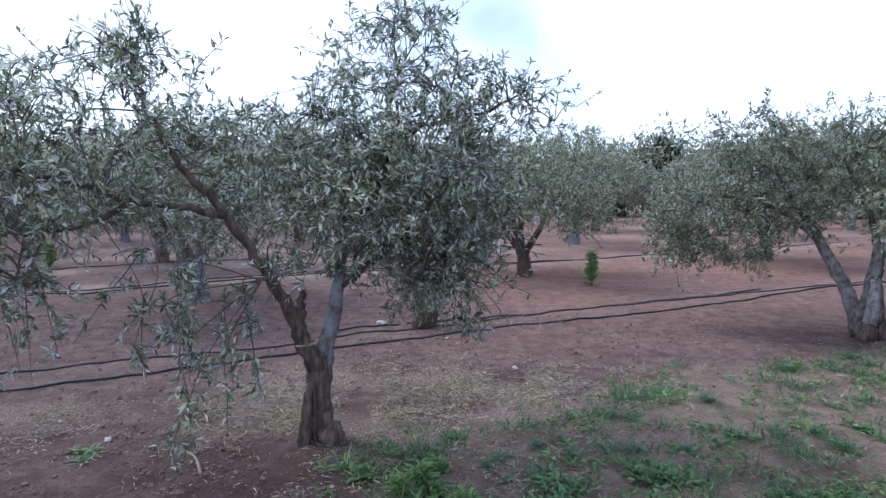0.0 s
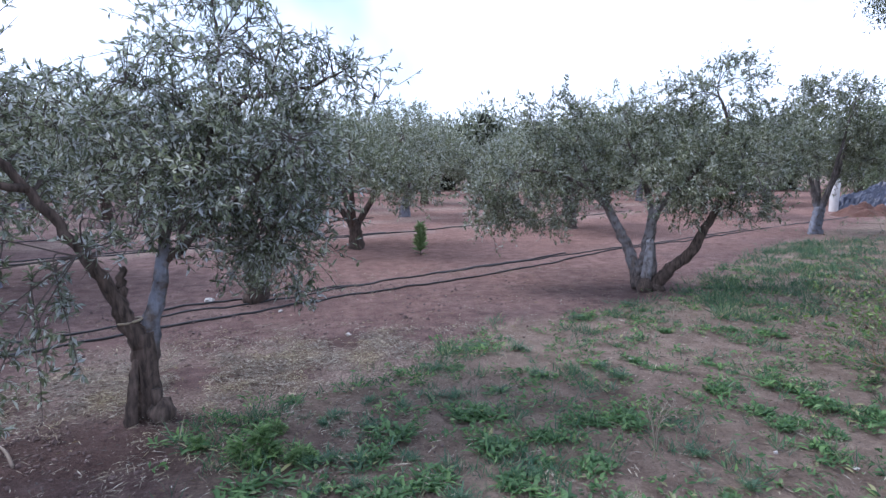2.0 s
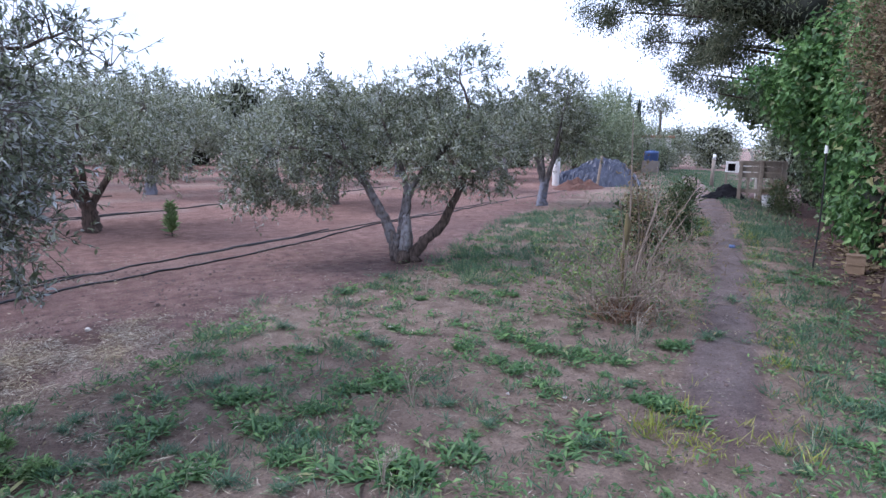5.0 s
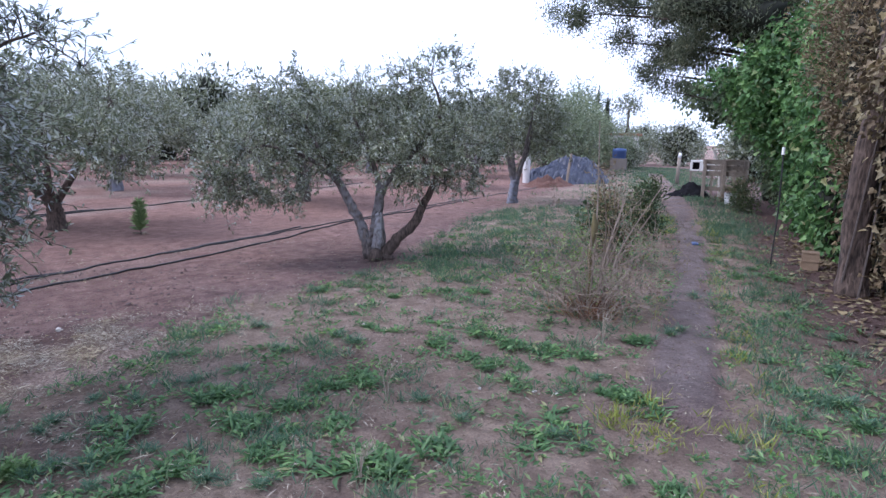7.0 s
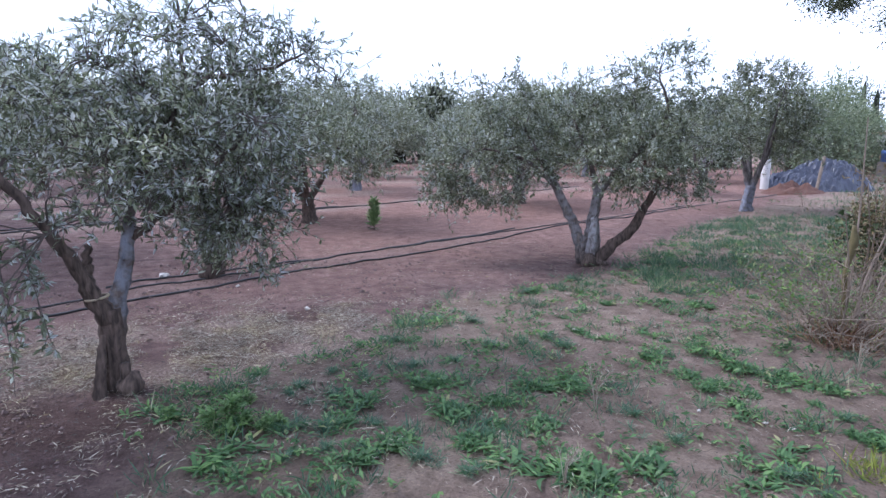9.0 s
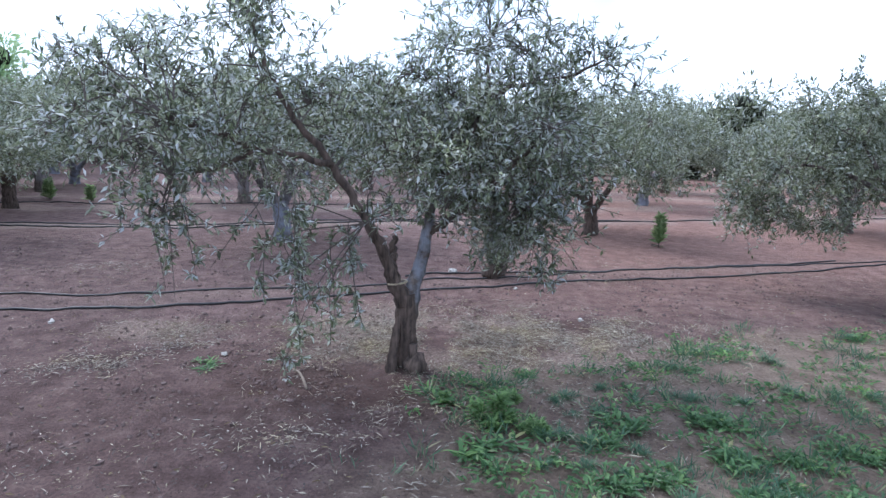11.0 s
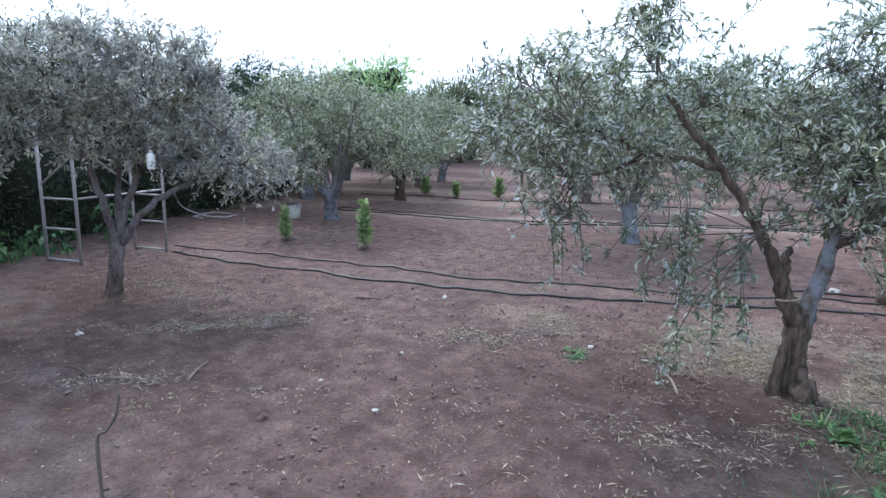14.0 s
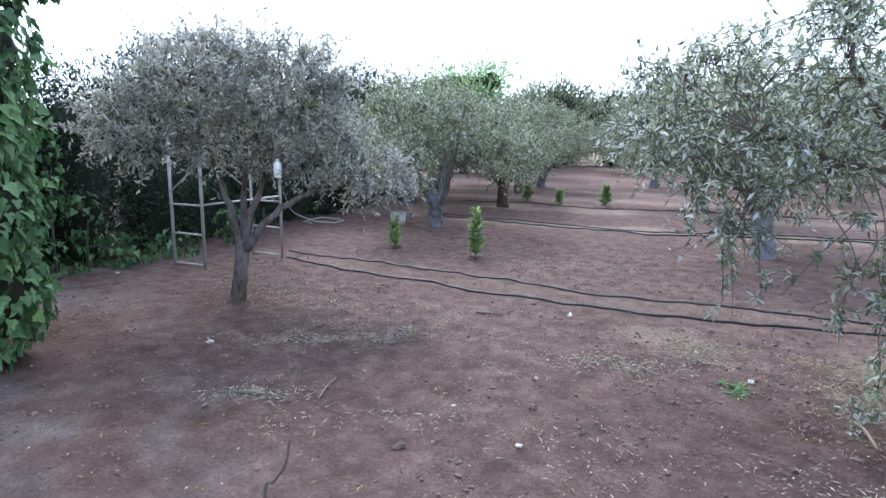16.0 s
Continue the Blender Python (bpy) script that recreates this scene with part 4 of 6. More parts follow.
# ---- the overgrown hedge along the path ----
HEDGE = along([(6.4, -0.1), (9.2, 1.35), (11.4, 2.5), (16.6, 4.7), (20.6, 7.0)], 1.1)
rng = np.random.RandomState(19)
for k, (x, y) in enumerate(HEDGE):
    s = rng.uniform(0.9, 1.12)
    tall = (3.3, 3.8, 4.3, 4.3, 4.2, 4.0, 3.6, 3.2)[min(k, 7)]
    blobs = [(0, 0, 0.7, 0.7 * s, 0.7), (0, 0.05, 1.5, 0.8 * s, 0.7), (0, 0.1, 2.3, 0.9 * s, 0.7), (0.05, 0.15, tall - 0.9, 0.85 * s, 0.7), (0.1, 0.2, tall - 0.2, 0.7, 0.6)]
    creeper = 4 <= k <= 8
    mat, leaf, lab = (M_VINE, 0.105, "green creeper hanging over the hedge in a curtain") if creeper else (M_BROWN_LEAF, 0.07, "withered brown hedge shrub beside the path") if k in (1, 2, 3) else (M_LAUREL, 0.09, "dense dark green hedge shrub beside the path")
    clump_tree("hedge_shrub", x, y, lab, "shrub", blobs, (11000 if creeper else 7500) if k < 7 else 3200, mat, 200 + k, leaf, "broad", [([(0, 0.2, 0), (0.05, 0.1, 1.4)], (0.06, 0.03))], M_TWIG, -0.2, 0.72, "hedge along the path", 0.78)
# taller shrubs that lean out over the path
for k, (x, y, s) in enumerate(((12.9, 3.8, 1.0), (15.4, 4.9, 1.0), (18.9, 6.4, 0.9))):
    blobs = [(0, -0.2, 0.6, 0.4, 0.6), (-0.05, 0.0, 1.4, 0.55, 0.6), (-0.2, 0.4, 2.25, 0.85 * s, 0.55), (-0.3, 0.7, 2.9, 1.0 * s, 0.6), (-0.1, 0.4, 3.5, 0.85 * s, 0.6), (0.3, 0.2, 3.9, 0.6, 0.5)]
    if k == 2:
        blobs += [(-0.7, 1.4, 2.7, 0.7, 0.45), (-1.0, 2.0, 3.2, 0.7, 0.45), (-0.6, 1.2, 3.6, 0.8, 0.5)]
    clump_tree("overhanging_shrub", x, y, "blue-green leafy shrub leaning out over the path", "shrub", blobs, 8500, M_VINE if k == 0 else M_LAUREL, 240 + k, 0.1, "broad", [([(0, 0, 0), (-0.05, 0.05, 1.0), (-0.2, 0.3, 2.4)], (0.09, 0.07, 0.03))], M_BARK, 0.0, 0.45, "hedge along the path", 0.0)
clump_tree("withered_shrub", 8.75, 1.75, "half-withered brown shrub leaning over the hedge", "shrub", [(0, 0, 2.6, 0.6, 0.6), (0.7, 0.4, 3.3, 0.8, 0.5), (-0.4, 0.1, 3.0, 0.6, 0.5), (0.5, 0.5, 2.7, 0.5, 0.4), (0.1, 0.1, 2.0, 0.5, 0.5), (0.0, 0.0, 1.5, 0.35, 0.4)], 8500, M_BROWN_LEAF, 47, 0.075, "slim", [([(0, -0.1, 0), (0.05, 0, 1.2), (0.1, 0.05, 2.6)], (0.11, 0.09, 0.05))], M_BARK, 0.2, 0.3)

# old dark trunk that stands in the hedge, ivy stems on it
old = thing("hedge_tree", 7.75, 1.45, ground_z(7.75, 1.45) - 0.05, 0, "old dark tree trunk standing in the hedge", "tree")
bd = Build()
tube(bd, smooth_line([(0, 0, 0), (0.03, 0.02, 0.5), (-0.02, 0.05, 1.2), (0.05, 0.02, 2.2), (0.1, 0.0, 3.2)], 6), (0.17, 0.13, 0.12, 0.1, 0.07), 14, 0.3, 51)
part("trunk", bd, M_BARK, old, "", True)
bd = Build()
for k in range(5):
    tube(bd, smooth_line([(0.15 * math.cos(k * 1.3), 0.15 * math.sin(k * 1.3), 0), (0.14 * math.cos(k * 1.3 + 0.5), 0.14 * math.sin(k * 1.3 + 0.5), 0.8), (0.13 * math.cos(k * 1.3 + 1.2), 0.13 * math.sin(k * 1.3 + 1.2), 2.0)], 5), (0.014, 0.008), 5)
part("ivy_stem_mass", bd, M_TWIG, old, "", False, "stuff")

# great pine behind the hedge, in ragged boughs
boughs = [(-1.7, 6.2, 4.9, 0.8, 0.45), (-1.9, 5.7, 5.6, 1.0, 0.6), (-0.4, 5.7, 4.3, 0.6, 0.4), (1.0, 5.3, 3.6, 0.75, 0.6), (0.8, 4.8, 3.1, 0.6, 0.4), (0.2, 4.4, 4.2, 0.9, 0.6), (-1.3, 5.3, 5.0, 0.8, 0.5), (-0.7, 4.5, 5.0, 1.0, 0.6), (-0.3, 3.6, 4.0, 1.1, 0.8), (-1.8, 2.6, 4.6, 1.2, 0.8), (-1.5, 1.8, 4.2, 1.2, 0.8), (-0.8, 3.4, 5.8, 1.8, 0.9), (-1.0, 1.2, 6.0, 2.0, 1.3), (-2.2, 2.8, 6.2, 1.5, 1.0), (0.6, 2.6, 5.2, 1.4, 1.0)]
rng = np.random.RandomState(72)
tufts, bough_lines = [], [([(0, 0, 0), (0.1, 0.2, 2.5), (-0.2, 0.8, 5.0), (-0.6, 1.2, 7.2)], (0.32, 0.26, 0.2, 0.1)), ([(0, 0.6, 3.8), (0.0, 2.6, 4.3), (-0.8, 4.8, 5.0)], (0.12, 0.08, 0.03))]
for b in boughs:
    bough_lines.append(([(-0.1, 0.5, max(2.6, b[2] - 1.3)), (b[0] * 0.6, b[1] * 0.6, b[2] - 0.4), b[:3]], (0.05, 0.03, 0.008)))
    for _ in range(14):
        d = unit(rng.normal(0, 1, 3)) * rng.uniform(0.2, 1.0)
        s = rng.uniform(0.24, 0.44) * b[3]
        tufts.append((b[0] + d[0] * b[3], b[1] + d[1] * b[3], b[2] + d[2] * b[4], s, s * 0.55))
pine = clump_tree("pine_tree", 14.6, 3.2, "large spreading pine with dark needles towering over the hedge", "pine tree", tufts, 105000, M_PINE, 71, 0.11, "needle", bough_lines, M_BARK, 0.4, 0.3, "", 0.0)
# solid dark lumps paint the shadow between the larger boughs
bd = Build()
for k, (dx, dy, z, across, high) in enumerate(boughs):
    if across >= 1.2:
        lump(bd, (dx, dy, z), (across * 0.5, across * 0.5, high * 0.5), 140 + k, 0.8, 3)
part("inner_shade_lumps", bd, M_CORE, pine, "solid dark lumps painted as shade between the boughs", True)

# dark bush behind the dry stems, a withered tangle between
clump_tree("evergreen_bush", 9.1, 4.8, "rounded dark evergreen bush beside the path", "bush", [(0, 0, 0.35, 0.24, 0.35), (-0.08, 0.08, 0.65, 0.22, 0.35), (0.05, -0.05, 0.9, 0.17, 0.25)], 2600, M_SHRUB, 83, 0.075, "slim", None, None, 0.3, 0.1, "", 0.0)
clump_tree("withered_bush", 6.6, 3.85, "tangled half-withered bush with dull green and brown leaves", "bush", [(0, 0, 0.5, 0.4, 0.45), (-0.3, 0.0, 0.95, 0.3, 0.3), (0.3, 0.2, 0.85, 0.35, 0.35), (0.0, 0.1, 1.25, 0.25, 0.2)], 1500, M_BROWN_LEAF, 84, 0.06, "slim", [([(0.05 * k, 0.05, 0), (0.1 * k, 0.02 * k, 0.6), (0.22 * k, 0.05 * k, 1.25)], (0.014, 0.01, 0.004)) for k in (-2, -1, 0, 1, 2)], M_DRY, 0.2, 0.1)
clump_tree("leafy_bramble", 6.9, 4.1, "dull green bramble grown through the withered bush", "bush", [(0, 0, 0.35, 0.3, 0.35), (-0.35, -0.1, 0.75, 0.25, 0.25), (0.2, 0.1, 0.75, 0.25, 0.3)], 800, M_SHRUB, 85, 0.055, "broad", None, None, 0.2, 0.1)
clump_tree("dark_bush", 15.3, 5.75, "small dark bush at the foot of the hedge", "bush", [(0, 0, 0.3, 0.4, 0.3), (0.1, 0.1, 0.65, 0.3, 0.25)], 1500, M_SHRUB, 86, 0.08, "slim", None, None, 0.3, 0.2)
clump_tree("withered_bush", 18.3, 7.35, "brown withered weeds heaped against the pallets", "bush", [(0, 0, 0.2, 0.35, 0.25), (0.5, 0.1, 0.3, 0.35, 0.35), (0.2, -0.3, 0.5, 0.25, 0.35)], 1300, M_BROWN_LEAF, 87, 0.08, "slim", None, None, 0.3, 0.2)

# ---- far trees that close the view ----
clump_tree("young_pine", -20.5, 21.0, "light green bushy pine rising over the grove", "pine tree", [(0, 0, 2.0, 1.5, 1.6), (-0.9, -0.7, 4.0, 0.8, 0.8), (0.9, 0.7, 4.2, 0.8, 0.9), (0.2, 0, 3.6, 1.0, 0.8)], 6000, M_PINE_LIGHT, 91, 0.3, "slim", [([(0, 0, 0), (0, 0, 3.2)], (0.2, 0.1))], M_BARK, 0.4, 0.5, "", 0.6)
clump_tree("round_pine", -20.9, 29.4, "dark rounded umbrella pine behind the grove", "pine tree", [(0, 0, 3.7, 1.9, 1.0), (0, 0, 2.0, 1.3, 1.2)], 4500, M_PINE, 92, 0.28, "slim", [([(0, 0, 0), (0, 0, 3.0)], (0.2, 0.1))], M_BARK, 0.3, 0.6, "", 0.75)
far = clump_tree("far_tree", -26.0, 32.0, "distant grey-green tree beyond the grove", "tree", [(0, 0, 1.5, 2.0, 1.4), (-1.0, 0.4, 2.6, 1.3, 0.9), (1.1, -0.3, 2.4, 1.4, 0.9), (0.2, 0.5, 3.2, 1.0, 0.7)], 4400, M_OLIVE, 93, 0.3, "slim", [([(0, 0, 0), (0, 0, 2.0)], (0.2, 0.1))], M_BARK, 0.2, 0.4, "distant trees", 0.35)
rng = np.random.RandomState(29)
for x, y in along([(-32.0, 26.0), (-20.0, 35.0), (-8.0, 37.0), (4.0, 39.0), (16.0, 37.0), (26.0, 33.0), (34.0, 29.0)], 2.9):
    s = rng.uniform(1.05, 1.5)
    copy_thing(far, pose(x + rng.normal(0, 0.8), y + rng.normal(0, 0.8), 0, 0, 0, rng.uniform(0, 360)) @ Matrix.Diagonal((s, s, s * rng.uniform(0.85, 1.15), 1)))
leafy = clump_tree("broadleaf_tree", 22.6, 18.0, "bushy mid-green tree behind the tarpaulin heap", "tree", [(0, 0, 1.3, 1.7, 1.3), (-0.9, 0.4, 2.6, 1.2, 0.9), (1.0, -0.3, 2.5, 1.3, 0.9), (0.2, 0.4, 3.6, 1.1, 0.8), (-0.3, 0.2, 4.3, 0.6, 0.5)], 5200, M_FARGREEN, 94, 0.2, "slim", [([(0, 0, 0), (0, 0, 2.6)], (0.18, 0.08))], M_BARK, 0.2, 0.25, "trees behind the heap", 0.0)
for x, y, s in ((25.8, 19.0, 1.0), (29.4, 21.2, 1.0), (33.8, 23.6, 1.0), (34.5, 21.9, 0.72), (37.0, 25.5, 0.9)):
    copy_thing(leafy, pose(x, y, ground_z(x, y) - 0.1, 0, 0, x * 77) @ Matrix.Diagonal((s, s, s * 1.05, 1)))
for x, y, s in ((46.0, 27.5, 0.8), (52.0, 27.5, 0.7), (56.0, 33.0, 1.0), (60.0, 29.5, 0.7), (47.0, 24.0, 0.95), (37.4, 22.6, 0.5), (36.2, 24.6, 0.62), (30.0, 11.5, 0.8), (36.0, 14.0, 0.8)):
    copy_thing(far, pose(x, y, ground_z(x, y) - 0.1, 0, 0, s * 900) @ Matrix.Diagonal((s, s, s, 1)))
spire = None
for x, y, s in ((40.3, 27.5, 1.0), (40.7, 26.9, 0.9)):
    if spire is None:
        spire = clump_tree("tall_cypress", x, y, "slender dark cypress far off", "cypress", [(0, 0, 1.2, 0.55, 1.2), (0, 0, 2.8, 0.42, 1.2), (0, 0, 4.2, 0.26, 1.0), (0, 0, 5.3, 0.13, 0.6)], 1500, M_CYPRESS, 95, 0.22, "slim", None, None, 0.9, 0.5, "far cypresses", 0.8)
    else:
        copy_thing(spire, pose(x, y, ground_z(x, y), 0, 0, 40) @ Matrix.Diagonal((1, 1, s, 1)))
clump_tree("umbrella_pine", 42.4, 26.1, "far umbrella pine on a bare trunk", "pine tree", [(0, 0, 4.6, 1.3, 0.6), (0.6, 0, 4.9, 0.8, 0.5)], 900, M_PINE, 96, 0.25, "slim", [([(0, 0, 0), (0.1, 0, 4.4)], (0.16, 0.08))], M_BARK, 0.3, 0.4)


# ---- farm buildings at the end of the path ----
def shed(name, x, y, turn, w, d, h, label, wall, roof):
    foot = thing(name, x, y, ground_z(x, y) - 0.05, turn, label, "building")
    bd = Build()
    for cx, cy, sx, sy in ((0, -d / 2, w, 0.2), (0, d / 2, w, 0.2), (-w / 2, 0, 0.2, d - 0.2), (w / 2, 0, 0.2, d - 0.2)):
        box(bd, cx, cy, h / 2, sx, sy, h)
    part("wall", bd, wall, foot)
    bd = Build()
    box(bd, 0, 0, h + 0.08, w + 0.5, d + 0.5, 0.16, 0.03)
    part("roof", bd, roof, foot)
    for cx in (-w * 0.25, w * 0.25):
        bd = Build()
        box(bd, cx, -d / 2 - 0.11, h * 0.55, 0.8, 0.06, 0.9, 0.01)
        pane = part("window", bd, M_BLACK, foot, "dark window")
        bd = Build()
        for sx, sz, ww, hh in ((-0.43, 0, 0.08, 1.06), (0.43, 0, 0.08, 1.06), (0, 0.49, 0.78, 0.08), (0, -0.49, 0.78, 0.08)):
            box(bd, cx + sx, -d / 2 - 0.12, h * 0.55 + sz, ww, 0.1, hh)
        part("window_frame", bd, M_WHITE, pane)


shed("farm_shed", 38.4, 24.3, 60, 2.0, 2.0, 2.3, "low pale rendered farm building", M_WALL, M_ROOF)


def drum(name, x, y, z, r, h, mat, label, category):
    foot = thing(name, x, y, z, 0, label, category)
    bd = Build()
    tube(bd, [(0, 0, 0), (0, 0, 0.02), (0, 0, h * 0.33), (0, 0, h * 0.35), (0, 0, h * 0.66), (0, 0, h * 0.68), (0, 0, h - 0.02), (0, 0, h)], (r * 0.96, r, r, r * 1.04, r, r * 1.04, r, r * 0.96), 20)
    part("body", bd, mat, foot, "", True)
    bd = Build()
    tube(bd, [(0, 0, h), (0, 0, h + 0.04)], (r * 0.5, r * 0.48), 14)
    part("cap", bd, mat, foot)
    return foot


drum("water_tank", 33.75, 21.1, 0.75, 0.42, 0.6, M_BLUE, "blue plastic water tank on a low block", "tank")
block = thing("tank_plinth", 33.75, 21.1, -0.05, 30, "grey masonry plinth under the blue tank", "plinth")
bd = Build()
box(bd, 0, 0, 0.4, 1.0, 1.0, 0.8, 0.02)
part("masonry", bd, M_PLINTH, block)
drum("white_drum", 18.15, 15.3, 0.0, 0.14, 1.08, M_WHITE, "white plastic drum standing behind an olive tree", "drum")


# heap of earth under a tarpaulin
def tarp_heap():
    foot = thing("tarpaulin_heap", 20.15, 14.98, ground_z(20.15, 14.98) - 0.02, -5, "heap covered by a crumpled blue-grey tarpaulin", "tarpaulin")
    bd = Build()
    n = 56
    u = np.linspace(-1, 1, n)
    vs = []
    for a in u:
        for b in u:
            r = (abs(a) ** 4 + abs(b) ** 3) ** 0.3
            body = max(0.0, 1 - r**2.2) * (0.8 + 0.3 * a + 0.35 * noise.noise((a * 2.1, b * 1.6, 3)))
            fold = 0.6 - abs(noise.noise((a * 4.5 + b * 3, b * 2.2, 1)))
            fold2 = 0.5 - abs(noise.noise((a * 6 - b * 5, b * 8, 8)))
            crease = 0.35 - abs(noise.noise((a * 10 + b * 7, b * 6 - a * 3, 14)))
            z = 0.62 * body + (0.5 * fold + 0.4 * fold2 + 0.3 * crease) * max(0.0, 1 - r**4) * (0.75 + 0.25 * a) + 0.05 * noise.noise((a * 15, b * 11, 2)) - 0.06 * r**6
            vs.append((a * 2.05 * (1 - 0.12 * b), b * 1.15 + 0.18 * noise.noise((a * 4, 0, 5)), z * 1.12))
    idx = np.arange(n * n).reshape(n, n)
    bd.quads(vs, np.stack([idx[:-1, :-1], idx[1:, :-1], idx[1:, 1:], idx[:-1, 1:]], -1).reshape(-1, 4))
    sheet = part("sheet", bd, M_TARP, foot, "", False)
    so = sheet.modifiers.new("thickness", "SOLIDIFY")
    so.thickness = 0.01


tarp_heap()
heap = thing("earth_heap", 17.65, 13.95, 0, 0, "low heap of red earth in front of the tarpaulin", "earth")
bd = Build()
u = np.linspace(-1, 1, 40)
vs = [(1.3 * p + 0.3, 0.7 * q, 0.34 * max(0.0, 1 - p * p - q * q) * (0.9 + 0.9 * noise.noise((p * 2.5, q * 2.5, 11))) + 0.09 * noise.noise((p * 8, q * 7, 12)) * max(0.0, 1.1 - p * p - q * q) - 0.02) for p in u for q in u]
idx = np.arange(1600).reshape(40, 40)
bd.quads(vs, np.stack([idx[:-1, :-1], idx[1:, :-1], idx[1:, 1:], idx[:-1, 1:]], -1).reshape(-1, 4))
part("earth", bd, M_REDSOIL, heap, "", True)
bd = Build()
tube(bd, [(18.65, 13.7, 0.0), (18.85, 13.78, 0.6), (19.05, 13.85, 1.2)], (0.05, 0.055, 0.05), 8, 0.1)
tagged(part("leaning_post", bd, M_DRY), "pale wooden post leaning on the tarpaulin heap", "post")


# ---- jumble beside the path ----
def pallet(x, y, z, turn, wide, name="pallet_fence", label="weathered pallet boards set upright as a fence"):
    foot = thing(name, x, y, z, turn, label, "pallet", "pallets beside the path")
    for k, (bz, bh) in enumerate(((0.3, 0.12), (0.78, 0.15), (0.96, 0.15), (1.14, 0.15))):
        bd = Build()
        box(bd, 0.02 * (k % 2), 0.02 * (k % 2), bz, wide, 0.025, bh, 0.004)
        part("board", bd, M_WOOD, foot)
    for cx in (-wide * 0.46, 0.0, wide * 0.46):
        bd = Build()
        box(bd, cx, 0.06, 0.6, 0.1, 0.07, 1.2, 0.006)
        part("batten", bd, M_WOOD, foot)


pallet(19.06, 7.95, 0.0, 118, 1.25)
pallet(20.2, 8.1, 0.0, 100, 0.8)
bd = Build()
n = 30
u = np.linspace(-1, 1, n)
vs = [(a * 0.7, b * 0.45, 0.5 * max(0, 1 - math.hypot(a, b) ** 1.3) * (0.75 + 0.55 * a + 0.5 * noise.noise((a * 3, b * 3, 5))) + 0.16 * abs(noise.noise((a * 5 + b * 4, b * 7, 6))) * (1.2 - abs(a)) - 0.02) for a in u for b in u]
idx = np.arange(n * n).reshape(n, n)
bd.quads(vs, np.stack([idx[:-1, :-1], idx[1:, :-1], idx[1:, 1:], idx[:-1, 1:]], -1).reshape(-1, 4))
sheet = tagged(part("black_sheet", bd, M_BLACK, None, "", True), "crumpled heap of black plastic sheet beside the path", "plastic sheet")
sheet.matrix_basis = pose(18.9, 9.0, 0.0, 0, 0, -65)
sheet.modifiers.new("thickness", "SOLIDIFY").thickness = 0.01


def white_hutch(x, y, turn):
    foot = thing("white_hutch", x, y, 0, turn, "white box with a square opening filled in black as shade on wooden legs", "hutch")
    bd = Build()
    for cx, cz, w, h in ((0.14, 0.98, 0.46, 0.34), (-0.34, 0.98, 0.06, 0.34), (-0.2, 1.12, 0.22, 0.06), (-0.2, 0.83, 0.22, 0.04)):
        box(bd, cx, 0, cz, w, 0.45, h)
    body = part("body", bd, M_WHITE, foot)
    # solid black block fills the hole in place of its inner shade
    bd = Build()
    box(bd, -0.2, 0.05, 0.97, 0.22, 0.3, 0.24)
    part("opening", bd, M_BLACK, body, "square opening filled in black as shade")
    for sx in (-0.33, 0.33):
        for sy in (-0.18, 0.18):
            bd = Build()
            box(bd, sx, sy, 0.4, 0.05, 0.05, 0.82, 0.005)
            part("leg", bd, M_WOOD, foot, "weathered wooden leg")


white_hutch(19.85, 9.05, -62)


def bucket(x, y, r, h, label):
    foot = thing("bucket", x, y, ground_z(x, y) - 0.005, 0, label, "bucket")
    bd = Build()
    tube(bd, [(0, 0, 0), (0, 0, h * 0.5), (0, 0, h * 0.97), (0, 0, h), (0, 0, h), (0, 0, h * 0.5), (0, 0, 0.02)], (r * 0.78, r * 0.89, r * 0.99, r * 1.05, r * 0.95, r * 0.85, r * 0.72), 22)
    part("body", bd, M_WHITE, foot, "", True)
    bd = Build()
    a = np.linspace(0, math.pi, 13)
    tube(bd, np.column_stack([r * 1.04 * np.cos(a), -0.05 - 0.0 * a, h - 0.02 - 0.09 * np.sin(a)]), (0.004, 0.004), 5)
    handle = part("handle", bd, M_STEEL, foot, "thin wire handle")
    bd = Build()
    tube(bd, [(-0.04, -0.05, h - 0.11), (0.04, -0.05, h - 0.11)], (0.009, 0.009), 8)
    part("grip", bd, M_WHITE, handle, "white plastic grip")


bucket(17.1, 6.85, 0.17, 0.36, "white plastic bucket beside the pallets")
bucket(-9.27, 6.85, 0.16, 0.27, "white plastic bucket on bare soil near the olive trunk")
bd = Build()
post = thing("fence_post", 24.2, 12.15, -0.03, 0, "grey wooden fence post with a white-painted top", "post")
bd = Build()
tube(bd, [(0, 0, 0), (0.02, 0, 0.7), (0.03, 0, 1.15)], (0.075, 0.07, 0.07), 9, 0.12)
part("shaft", bd, M_WOOD, post, "", True)
bd = Build()
tube(bd, [(0.03, 0, 1.15), (0.04, -0.01, 1.36)], (0.072, 0.06), 9, 0.1)
part("top", bd, M_WHITE, post, "white-painted top", True)
bd = Build()
tube(bd, [(19.75, 8.35, 0.0), (19.8, 8.45, 0.9), (19.7, 8.65, 1.5)], (0.04, 0.045, 0.04), 8, 0.1)
tagged(part("leaning_board", bd, M_STONE), "pale board leaning against the pallets", "board")
bd = Build()
tube(bd, smooth_line([(8.72, 2.66, 0.0), (8.73, 2.65, 0.8), (8.71, 2.67, 1.6)], 5), (0.012, 0.01), 6)
stake = tagged(part("iron_stake", bd, M_PIPE), "thin dark iron stake with a white cap by the hedge", "stake")
bd = Build()
